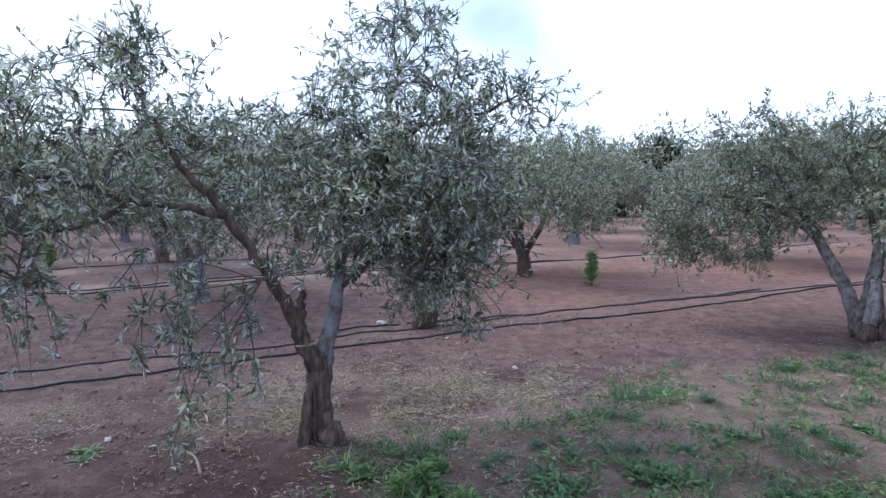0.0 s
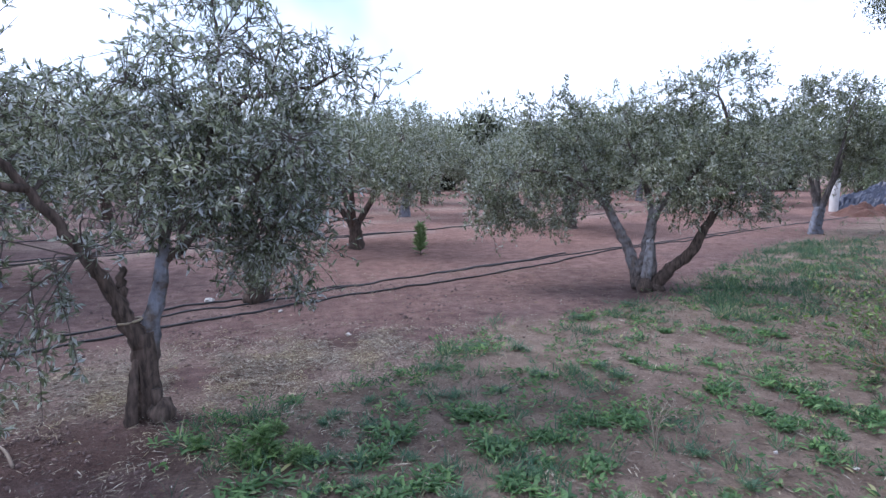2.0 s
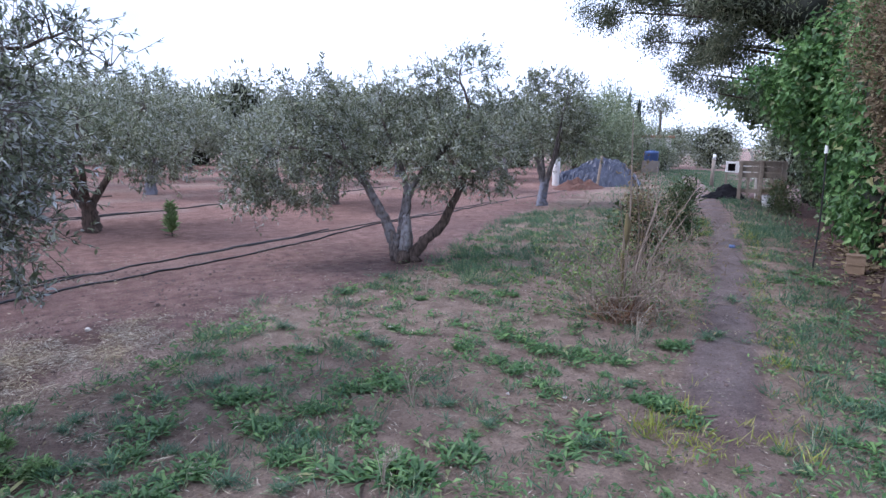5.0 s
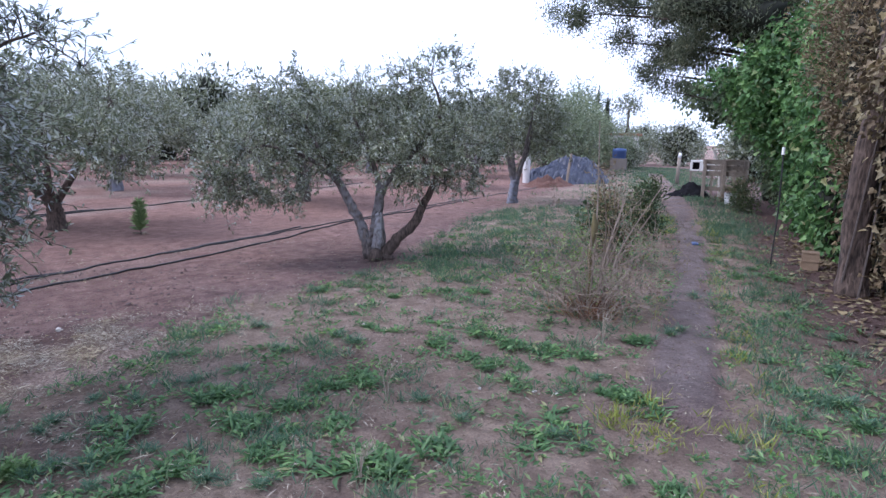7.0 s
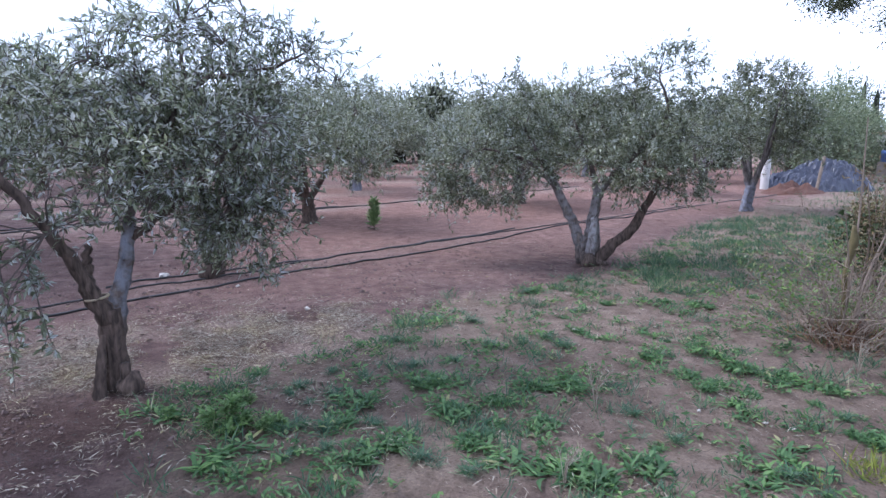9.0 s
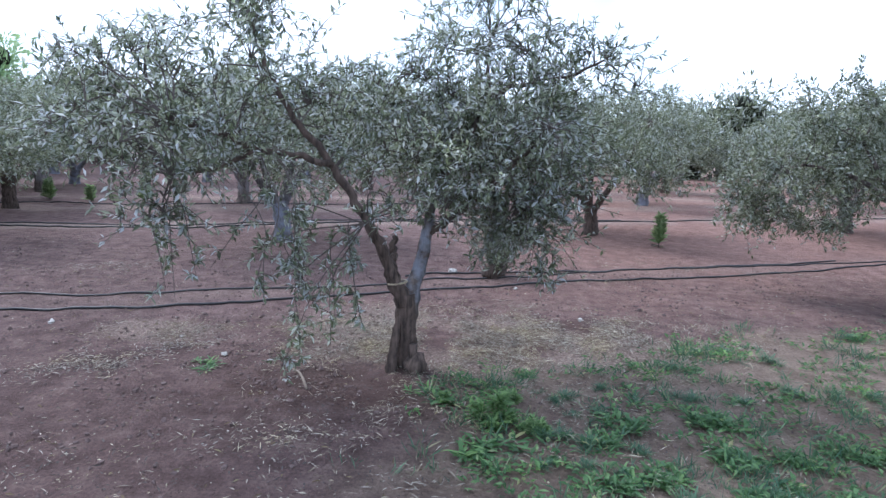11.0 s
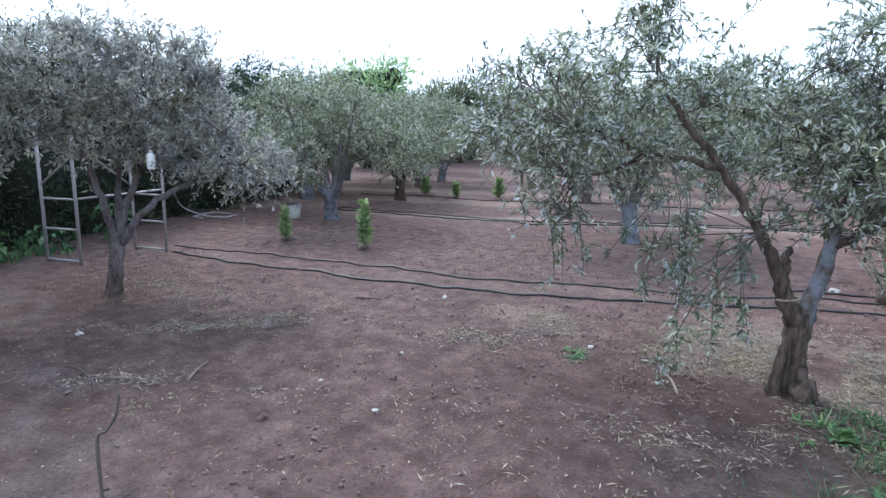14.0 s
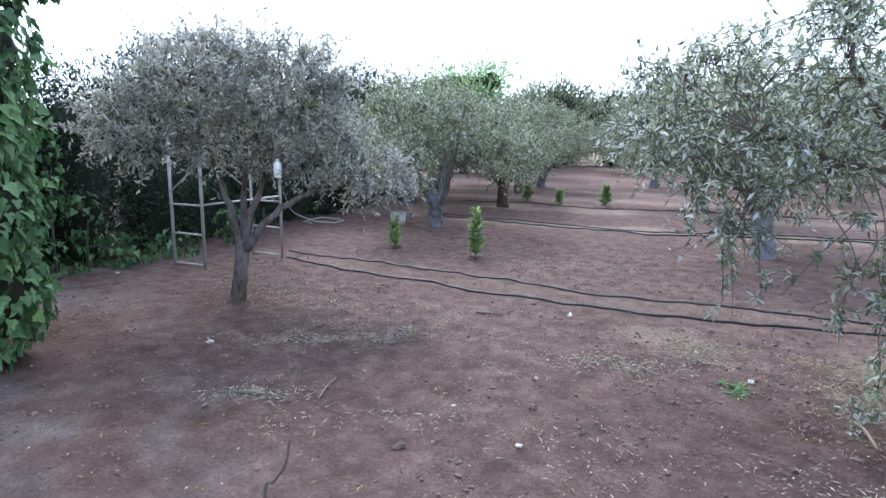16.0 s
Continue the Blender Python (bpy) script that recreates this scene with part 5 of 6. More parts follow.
tube(bd, [(8.71, 2.67, 1.52), (8.71, 2.67, 1.62)], (0.022, 0.02), 8)
part("cap", bd, M_WHITE, stake, "white plastic cap")
blk = thing("clay_block", 8.85, 2.22, ground_z(8.85, 2.22), 20, "hollow clay building block at the foot of the hedge", "block")
bd = Build()
for k in (-1, 0, 1):
    box(bd, k * 0.085, 0, 0.12, 0.015, 0.2, 0.24)
for z in (0.008, 0.12, 0.232):
    box(bd, 0, 0.002, z, 0.2, 0.2, 0.016)
part("shell", bd, M_BRICK, blk)
# thin slab added for a puddle, its blue sheen put into the colour
bd = Build()
box(bd, 9.45, 4.1, ground_z(9.45, 4.1) + 0.012, 0.22, 0.1, 0.02, 0.006, 30)
tagged(part("blue_puddle_slab", bd, M_BLUE), "flat blue slab standing in for a puddle's sheen on the path", "plastic scrap")


# ---- irrigation pipes ----
def pipe(pts, r=0.014, label="black irrigation pipe lying on the soil", seed=0):
    rng = np.random.RandomState(seed)
    line = smooth_line([(x, y, 0) for x, y in pts], 14)
    t = np.arange(len(line))
    line[:, 0] += 0.03 * np.sin(t * 0.31 + seed) * rng.uniform(0.5, 1)
    line[:, 1] += 0.035 * np.sin(t * 0.23 + seed * 2)
    line[:, 2] = [ground_z(x, y) + r * 0.8 for x, y in line[:, :2]]
    bd = Build()
    tube(bd, line, (r, r), 7)
    tagged(part("irrigation_pipe", bd, M_PIPE, None, "", True), label, "pipe", "irrigation pipes")


pipe([(-7.9, 3.6), (-6.65, 3.78), (-5.65, 4.0), (-4.75, 4.18), (-3.8, 4.36), (-2.4, 5.06), (-1.0, 5.82), (0.44, 6.5), (2.09, 7.2), (4.8, 8.6), (6.8, 9.5), (9.3, 10.5), (14.5, 12.7), (19.0, 14.6)], 0.0125, seed=1)
pipe([(-8.3, 3.95), (-7.05, 4.22), (-6.15, 4.5), (-5.15, 4.68), (-4.1, 4.86), (-2.9, 5.35), (-1.6, 5.95), (-0.84, 6.38), (0.15, 6.75), (1.48, 7.5), (2.96, 8.2), (4.96, 8.95), (6.95, 9.75), (11.0, 11.4)], 0.011, seed=2)
pipe([(-1.2, 6.5), (0.2, 7.0), (1.42, 7.5), (3.38, 8.4), (5.0, 9.2)], 0.012, seed=3)
pipe([(-9.9, 8.2), (-7.97, 8.7), (-5.95, 9.15), (-5.2, 9.45), (-3.7, 10.5), (-2.0, 11.5), (2.4, 13.1), (3.95, 13.7), (6.2, 14.75), (7.6, 15.5), (12.0, 17.6)], 0.015, seed=4)
pipe([(-9.9, 8.55), (-7.9, 9.05), (-5.8, 9.55), (-3.8, 10.9), (-1.5, 12.0), (2.6, 13.4)], 0.013, seed=5)
pipe([(-11.5, 11.05), (-9.87, 11.9), (-8.26, 12.2), (-6.8, 13.0), (-3.0, 14.8), (3.0, 17.4)], 0.015, seed=6)
# pale hose looped at the hedge's foot
bd = Build()
a = np.linspace(0, 5.2, 40)
loop = np.column_stack([-10.4 + 0.35 * np.cos(a), 5.95 + 0.4 * np.sin(a), 0.03 + 0.015 * np.sin(a * 3)])
tube(bd, np.vstack([smooth_line([(-11.0, 5.5, 0.5), (-10.7, 5.5, 0.2), (-10.1, 5.7, 0.04)], 6)[:-1], loop]), (0.013, 0.013), 6)
tagged(part("garden_hose", bd, M_STEEL, None, "", True), "pale garden hose looped on the soil by the hedge", "hose")


# ---- steel trestles behind the dusty tree ----
def trestle(a, b, h, bars, diag, lead):
    """A ladder-shaped steel frame between two uprights."""
    foot = thing("steel_trestle", (a[0] + b[0]) / 2, (a[1] + b[1]) / 2, ground_z(*a), 0, lead, "trestle", "steel trestles")
    ax, ay, bx, by = a[0] - foot.location.x, a[1] - foot.location.y, b[0] - foot.location.x, b[1] - foot.location.y
    for x, y in ((ax, ay), (bx, by)):
        bd = Build()
        tube(bd, [(x, y, -0.02), (x, y, h * 0.5), (x, y, h)], (0.02, 0.02), 10)
        upright = part("upright", bd, M_STEEL, foot, "", True)
        bd = Build()
        tube(bd, [(x, y, h - 0.005), (x, y, h + 0.012)], (0.022, 0.019), 10)
        part("end_cap", bd, M_PIPE, upright, "dark end cap")
    for z in bars:
        bd = Build()
        tube(bd, [(ax, ay, z), (bx, by, z)], (0.014, 0.014), 8)
        part("rung", bd, M_STEEL, foot, "", True)
    if diag:
        bd = Build()
        tube(bd, [(ax, ay, diag[0]), (bx, by, diag[1])], (0.012, 0.012), 8)
        part("brace", bd, M_STEEL, foot, "", True)


trestle((-8.3, 2.33), (-7.84, 2.5), 1.6, (0.03, 0.4, 0.75), (0.9, 1.25), "rusty galvanised steel trestle standing on soil by the hedge")
trestle((-8.42, 3.44), (-7.94, 3.6), 1.55, (0.03, 0.4, 0.75), None, "galvanised steel trestle standing on soil by the hedge")
bd = Build()
tube(bd, [(-7.84, 2.5, 0.78), (-7.94, 3.6, 0.82)], (0.013, 0.013), 8)
tube(bd, [(-7.84, 2.5, 1.45), (-8.42, 3.44, 0.85)], (0.011, 0.011), 8)
tagged(part("cross_brace", bd, M_STEEL, None, "", True), "steel cross bars linking the two trestles", "brace")
trap = thing("fly_trap", -5.666, 2.243, 1.23, 20, "white plastic fly trap bottle hanging from the olive limb", "fly trap")
bd = Build()
tube(bd, [(0, 0, 0), (0, 0, 0.01), (0, 0, 0.115), (0, 0, 0.135), (0, 0, 0.145)], (0.03, 0.036, 0.036, 0.028, 0.014), 12)
part("bottle", bd, M_WHITE, trap, "", True)
bd = Build()
tube(bd, [(0, 0, 0.142), (0, 0, 0.166)], (0.016, 0.015), 10)
part("cap", bd, M_WHITE, trap, "", True)
bd = Build()
tube(bd, [(0, 0, 0.165), (-0.04, 0, 0.4)], (0.003, 0.003), 5)
part("wire", bd, M_STEEL, trap)


# ---- leafy young plants ----
def leafy_plant(x, y, h, r, seed, label, mat=None, lean=0.0):
    rng = np.random.RandomState(seed)
    foot = thing("leafy_plant", x, y, ground_z(x, y) - 0.01, 0, label, "plant", "young green plants in the grove")
    bd = Build()
    tube(bd, smooth_line([(0, 0, 0), (lean * 0.5, 0, h * 0.5), (lean, 0, h * 0.95)], 5), (0.01, 0.004), 5)
    part("stem", bd, M_TWIG, foot)
    n = int(280 * h / 0.6)
    z = rng.uniform(0.12, 1, n) * h
    a = rng.uniform(0, 6.28, n)
    at = np.column_stack([lean * z / h, 0 * z, z]) + rng.normal(0, 0.01, (n, 3))
    way = np.column_stack([np.cos(a), np.sin(a), rng.uniform(0.3, 1.5, n)])
    L = r * rng.uniform(0.7, 1.25, n) * (1.1 - 0.45 * z / h)
    bd = Build()
    slim_leaves(bd, at, way, rng.normal(0, 0.3, (n, 3)) + (0, 0, 1), L, L * 0.42)
    part("foliage", bd, mat or M_PLANT, foot, "", False, "stuff")
    bd = Build()
    n = 14
    a = rng.uniform(0, 6.28, n)
    slim_leaves(bd, np.tile((0, 0, 0.04), (n, 1)), np.column_stack([np.cos(a), np.sin(a), rng.uniform(-0.1, 0.35, n)]), np.tile((0, 0, 1.0), (n, 1)), 0.13 * rng.uniform(0.6, 1.2, n), np.full(n, 0.035))
    part("withered_leaves", bd, M_STRAW, foot, "dry yellow lower leaves")


leafy_plant(2.5, 9.65, 0.52, 0.17, 301, "young bright green leafy plant on red soil")
leafy_plant(-6.12, 5.45, 0.66, 0.15, 302, "upright light green leafy plant on bare soil")
leafy_plant(-7.39, 5.12, 0.48, 0.13, 303, "small upright green leafy plant near the bucket")
leafy_plant(-10.3, 12.3, 0.45, 0.2, 304, "small green leafy plant far back in the grove")
leafy_plant(-9.33, 12.35, 0.35, 0.18, 305, "small green leafy plant far back in the grove")
leafy_plant(-8.25, 12.7, 0.48, 0.2, 306, "small green leafy plant far back in the grove")


# ---- dry shrub beside the path ----
def dry_shrub(x, y):
    rng = np.random.RandomState(55)
    foot = thing("dry_shrub", x, y, ground_z(x, y) - 0.01, 0, "half-dry shrub with bare straw-coloured stems beside the path", "shrub")
    st, lf, gr, rd = Build(), Build(), Build(), Build()
    tips = []
    for k in range(66):
        a, r, h = rng.uniform(0, 6.28), rng.uniform(0.2, 0.85), rng.uniform(0.35, 1.15)
        h *= 1.1 - 0.5 * r
        if k > 40:
            r, h = rng.uniform(0.45, 1.0), rng.uniform(0.12, 0.7)
        bend = rng.normal(0, 0.7)
        p = smooth_line([(0.1 * math.cos(a), 0.1 * math.sin(a), 0), (0.35 * r * math.cos(a + bend), 0.35 * r * math.sin(a + bend), h * 0.5), (r * math.cos(a), r * math.sin(a), h), (r * math.cos(a) * 1.1 + rng.normal(0, 0.07), r * math.sin(a) * 1.1 + rng.normal(0, 0.07), h + rng.normal(0.02, 0.08))], 4)
        p[1:-1] += rng.normal(0, 0.024, p[1:-1].shape)
        tube(st, p, (rng.uniform(0.0025, 0.006), 0.0015), 4, cap=False)
        for j in range(9):
            i = rng.randint(4, len(p))
            e = p[i] + rng.normal(0, 0.14, 3) + (0, 0, 0.03)
            m = (p[i] + e) / 2 + rng.normal(0, 0.02, 3)
            tube(st, [p[i], m, e], (0.0026, 0.0011), 3, cap=False)
            tips.append(e)
            tips.append(m)
        tips.append(p[-1])
    for dx, dy, h, w in ((0.02, 0.05, 1.8, 0.011), (-0.3, -0.1, 1.1, 0.009), (0.5, -0.35, 1.25, 0.011), (0.7, 0.15, 1.05, 0.01), (-0.55, 0.25, 0.9, 0.009), (0.42, -0.05, 1.2, 0.01), (0.6, -0.2, 0.95, 0.009)):
        tube(st, smooth_line([(dx * 0.15, dy * 0.15, 0), (dx * 0.35 + 0.03, dy * 0.4, h * 0.5), (dx, dy, h)], 6), (w, w * 0.35), 6)
    part("stem_mass", st, M_DRY, foot, "", False, "stuff")
    bd = Build()
    tube(bd, smooth_line([(-0.02, 0.0, 0), (-0.03, 0.0, 0.35), (-0.05, 0.01, 0.62), (-0.02, 0.0, 0.82), (-0.04, 0.0, 0.98)], 6), (0.026, 0.022, 0.024, 0.02, 0.034, 0.012), 9, 0.3, 4)
    part("old_stem", bd, M_MOSSY, foot, "thick mossy cut-back stem", True)
    tips = np.array(tips)
    at = tips + rng.normal(0, 0.04, tips.shape)
    n = len(at)
    slim_leaves(lf, at, rng.normal(0, 1, (n, 3)), rng.normal(0, 1, (n, 3)), 0.035 * rng.uniform(0.5, 1.3, n), 0.012 * rng.uniform(0.6, 1.3, n))
    part("dry_leaves", lf, M_BROWN_LEAF, foot, "", False, "stuff")
    # fresh leaves still left on some of the shoots
    side = tips[(tips[:, 2] < 0.75) & (tips[:, 1] > -0.2)]
    pick = side[rng.choice(len(side), 150)]
    at = np.repeat(pick, 7, 0) + rng.normal(0, 0.035, (150 * 7, 3))
    at = at[at[:, 2] > 0.05]
    n = len(at)
    slim_leaves(gr, at, rng.normal(0, 0.7, (n, 3)) + (0, 0, 0.5), rng.normal(0, 1, (n, 3)), 0.045 * rng.uniform(0.5, 1.2, n), 0.016 * rng.uniform(0.6, 1.3, n))
    part("green_leaves", gr, M_OLIVE_FRESH, foot, "", False, "stuff")
    # rusty dead tuft at the foot
    n = 520
    a = rng.uniform(0, 6.28, n)
    at = np.column_stack([rng.normal(0, 0.12, (n, 2)), np.full(n, 0.005)])
    slim_leaves(rd, at, np.column_stack([np.cos(a) * 0.6, np.sin(a) * 0.6, rng.uniform(0.2, 1.4, n)]), rng.normal(0, 1, (n, 3)), rng.uniform(0.12, 0.32, n), rng.uniform(0.005, 0.01, n))
    part("dead_tuft", rd, M_RUSTY, foot, "rusty brown dead leaves", False, "stuff")


dry_shrub(4.53, 2.7)


# ---- weeds in the turf ----
def weed(name, label, n, length, width, rise, seed, mat, spread=0.45, height=0.0):
    """A mound of arching leaves that rise from several crowns close together."""
    rng = np.random.RandomState(seed)
    foot = thing(name, 0, 0, 0, 0, label, "weed", "weeds in the turf")
    bd = Build()
    crowns = rng.normal(0, length * spread, (7, 2))
    for k in range(n):
        a, L = rng.uniform(0, 6.28), length * rng.uniform(0.4, 1.15)
        e = rise * rng.uniform(0.15, 1.25)
        s = np.linspace(0, 1, 6)
        r = (0.01 + L * s) / math.sqrt(1 + e * e)
        z = 0.008 + L * e / math.sqrt(1 + e * e) * (s - 0.55 * s**2.4) * 1.3
        w = width * rng.uniform(0.6, 1.25) * np.array([0.3, 0.7, 1.0, 0.95, 0.6, 0.05]) / 2 * (1 + 0.25 * rng.normal(0, 1, 6))
        a2 = a + s * rng.normal(0, 0.35)
        c, q = np.cos(a2), np.sin(a2)
        o = crowns[rng.randint(7)] + rng.normal(0, 0.01, 2)
        z = z + height * rng.uniform(0, 1) * math.exp(-((np.hypot(*o) / (length * 1.1)) ** 2))
        left = np.column_stack([o[0] + r * c - w * q, o[1] + r * q + w * c, z + w * 0.35])
        mid = np.column_stack([o[0] + r * c, o[1] + r * q, z])
        right = np.column_stack([o[0] + r * c + w * q, o[1] + r * q - w * c, z + w * 0.35])
        idx = np.arange(18).reshape(3, 6)
        f = [(idx[j, i], idx[j + 1, i], idx[j + 1, i + 1], idx[j, i + 1]) for j in range(2) for i in range(5)]
        bd.add(np.vstack([left, mid, right]), f)
    part("leaf_mound", bd, mat, foot, "", True, "stuff")
    return foot


W_BROAD = weed("rosette_weed", "bright green broad-leaved weed rosette in thin turf", 110, 0.088, 0.0145, 0.95, 401, M_WEED)
W_SLIM = weed("tufted_weed", "dark green narrow-leaved weed tuft in thin turf", 150, 0.12, 0.006, 1.2, 402, M_GRASS, 0.5)
W_LOW = weed("low_weed", "low green weed spreading flat on the soil", 75, 0.085, 0.015, 0.45, 403, M_WEED, 0.6)
W_TALL = weed("tall_weed", "tall lush green weed clump beside the olive trunk", 420, 0.13, 0.025, 1.0, 404, M_PLANT_DARK, 0.65, 0.26)


def plant(src, x, y, s, turn, first=False):
    m = pose(x, y, ground_z(x, y) - 0.005, 0, 0, turn) @ Matrix.Diagonal((s, s, s, 1))
    if first:
        src.matrix_basis = m
        return src
    return copy_thing(src, m)


W_BROAD_AT = [(0.51, 2.72, 1.1), (1.14, 3.05, 1.2), (1.1, 2.6, 1.2), (1.47, 2.63, 1.0), (1.87, 2.74, 0.9), (1.54, 2.31, 1.1), (1.81, 1.78, 1.4), (2.84, 2.93, 1.0), (1.09, 2.22, 1.2), (1.51, 1.8, 1.4), (4.04, 4.17, 0.8), (3.44, 4.28, 0.8), (3.3, 2.55, 0.9), (2.84, 2.4, 1.0), (3.58, 2.1, 1.0), (4.23, 2.05, 1.1), (3.21, 1.49, 1.0), (0.53, 2.32, 1.2), (0.74, 2.37, 1.2), (4.3, 2.04, 1.0), (3.22, 1.51, 1.0), (3.38, 0.37, 1.0), (2.87, 0.16, 1.1), (2.39, 0.76, 0.9), (2.88, 2.63, 0.9), (1.98, 2.68, 0.9), (1.24, 2.98, 1.2), (0.63, 2.95, 1.2), (2.02, 2.8, 1.0)]
W_SLIM_AT = [(2.12, 2.3, 0.8), (0.83, 2.21, 1.2), (1.17, 2.32, 1.0), (2.32, 3.38, 1.3), (1.61, 4.33, 1.2), (1.12, 3.94, 1.2), (1.98, 4.16, 1.1), (2.9, 4.92, 1.0), (3.74, 5.31, 1.2), (4.35, 5.31, 1.0), (4.62, 1.99, 1.2), (2.47, 1.45, 1.0), (6.03, 2.39, 1.2), (0.42, 2.61, 1.1), (0.2, 2.74, 1.2), (0.36, 3.33, 0.9), (1.1, 3.36, 1.0), (1.48, 3.42, 0.9), (1.9, 3.6, 1.2), (2.18, 1.95, 0.9), (4.8, 1.98, 1.1), (4.25, 0.56, 1.6), (4.85, 0.8, 1.4), (4.06, 0.64, 1.4), (3.99, 0.39, 1.4), (3.63, 0.12, 1.2), (6.07, 1.49, 1.1), (5.68, 1.05, 1.2), (4.59, 1.13, 1.0), (2.47, 1.3, 0.8), (2.34, 3.6, 1.2)]
W_LOW_AT = [(-0.49, 3.14, 1.3), (3.34, 2.98, 1.0), (3.32, 2.6, 1.0), (-0.1, 2.49, 1.3), (1.35, 1.96, 1.2), (3.17, 1.31, 1.0), (3.63, 0.58, 1.0), (3.45, 2.3, 0.9), (2.62, 1.54, 1.0), (2.75, 2.08, 0.9), (2.28, 1.49, 1.0), (-2.09, 3.39, 0.7)]
W_TALL_AT = [(-0.11, 2.88, 0.75)]
rng = np.random.RandomState(71)
for src, places in ((W_BROAD, W_BROAD_AT), (W_SLIM, W_SLIM_AT), (W_LOW, W_LOW_AT), (W_TALL, W_TALL_AT)):
    for k, (x, y, s) in enumerate(places):
        plant(src, x, y, s * rng.uniform(0.9, 1.1), rng.uniform(0, 360), k == 0)
for x, y, s in ((-0.02, 3.1, 0.6), (0.12, 2.75, 0.6), (-0.4, 3.1, 0.4)):
    plant(W_TALL, x, y, s, rng.uniform(0, 360))
for x, y, s in ((0.25, 2.75, 0.9), (0.35, 2.4, 0.8), (0.5, 3.1, 0.9), (0.65, 2.65, 0.8), (0.3, 3.2, 0.8), (0.8, 3.3, 0.9), (0.15, 2.42, 0.8), (0.6, 3.45, 0.8)):
    plant(W_SLIM, x, y, s, rng.uniform(0, 360))
more = 0
while more < 95:
    x, y = rng.uniform(-0.6, 8.5), rng.uniform(-0.2, 7.5)
    if turf(x, y) < 0.6 or math.hypot(x, y) < 1.2 or noise.noise((x * 1.1, y * 1.1, 30.0)) < -0.1:
        continue
    plant((W_BROAD, W_SLIM, W_BROAD, W_LOW)[rng.randint(4)], x, y, rng.uniform(0.45, 0.95), rng.uniform(0, 360))
    more += 1


# ---- turf, straw and litter ----
def scatter_turf():
    rng = np.random.RandomState(61)
    green, yellow = [], []
    for _ in range(150000):
        u = rng.uniform()
        x, y = rng.uniform(-0.9, 12.5), rng.uniform(-0.9, 9.0)
        if math.hypot(x, y) < 1.0:
            continue
        g = turf(x, y)
        if g <= 0.02:
            continue
        patch = 0.7 * noise.noise((x * 1.9, y * 1.9, 21.0)) + 0.8 * noise.noise((x * 5.5, y * 5.5, 5.0))
        if math.hypot(x - 3.05, y - 1.12) < 0.4:
            patch += 0.35
        dens = g * 0.6 * step(0.05, 0.6, patch + (0.16 if x > 4.5 and y > 4.6 else 0.0) + (0.22 if y < x * 0.49 - 0.75 else 0))
        if u > dens:
            continue
        p, _ = line_gap(x, y, PATH)
        (yellow if (math.hypot(x - 3.05, y - 1.12) < 0.45 and rng.uniform() < 0.8) or (p < 0.5 and rng.uniform() < 0.3) else green).append((x, y))
    for pts, mat, name, lab in ((green, M_GRASS, "turf", "patchy green turf of fine grass on soil"), (yellow, M_GRASS_YELLOW, "yellowed_turf", "yellowed grass beside the trodden path")):
        c = np.array(pts)
        n = 4
        at = np.repeat(c, n, 0) + rng.normal(0, 0.022, (len(c) * n, 2))
        z = np.repeat([ground_z(x, y) for x, y in pts], n) - 0.004
        at = np.column_stack([at, z])
        k = len(at)
        way = np.column_stack([rng.normal(0, 0.6, (k, 2)), rng.uniform(0.4, 1.2, k)])
        tall = np.array([0.9 + 0.9 * noise.noise((x * 3.3, y * 3.3, 70.0)) for x, y in np.repeat(c, n, 0)])
        L = rng.uniform(0.035, 0.115, k) * np.where((at[:, 0] > 4.0) & (at[:, 1] > 4.2), 1.7, 1.15) * np.clip(tall, 0.4, 1.5)
        bd = Build()
        slim_leaves(bd, at, way, rng.normal(0, 1, (k, 3)), L, np.full(k, 0.006) * rng.uniform(0.7, 1.4, k))
        tagged(part(name, bd, mat), lab, "grass", "", "stuff")


scatter_turf()


def far_verge():
    rng = np.random.RandomState(66)
    pts = []
    while len(pts) < 9000:
        s = rng.uniform(0, 1)
        x, y = 11.0 + 30.0 * s, 4.8 + 17.6 * s
        off = rng.normal(0, 1.5)
        x, y = x - 0.5 * off, y + 0.86 * off
        p, _ = line_gap(x, y, PATH)
        h, hs = line_gap(x, y, [(8.8, 2.0), (10.9, 3.1), (15.8, 5.7), (19.0, 8.0), (23.0, 11.0)])
        if p < 0.4 or (hs < 0 and x < 23) or noise.noise((x * 0.8, y * 0.8, 31.0)) < rng.uniform(-0.6, 0.3):
            continue
        pts.append((x, y, ground_z(x, y) - 0.004))
    at = np.repeat(np.array(pts), 3, 0)
    k = len(at)
    at[:, :2] += rng.normal(0, 0.05, (k, 2))
    bd = Build()
    slim_leaves(bd, at, np.column_stack([rng.normal(0, 0.6, (k, 2)), rng.uniform(0.4, 1.2, k)]), rng.normal(0, 1, (k, 3)), rng.uniform(0.06, 0.16, k), np.full(k, 0.014))
    tagged(part("far_verge", bd, M_GRASS), "rough green grass along the far end of the path", "grass", "", "stuff")


far_verge()


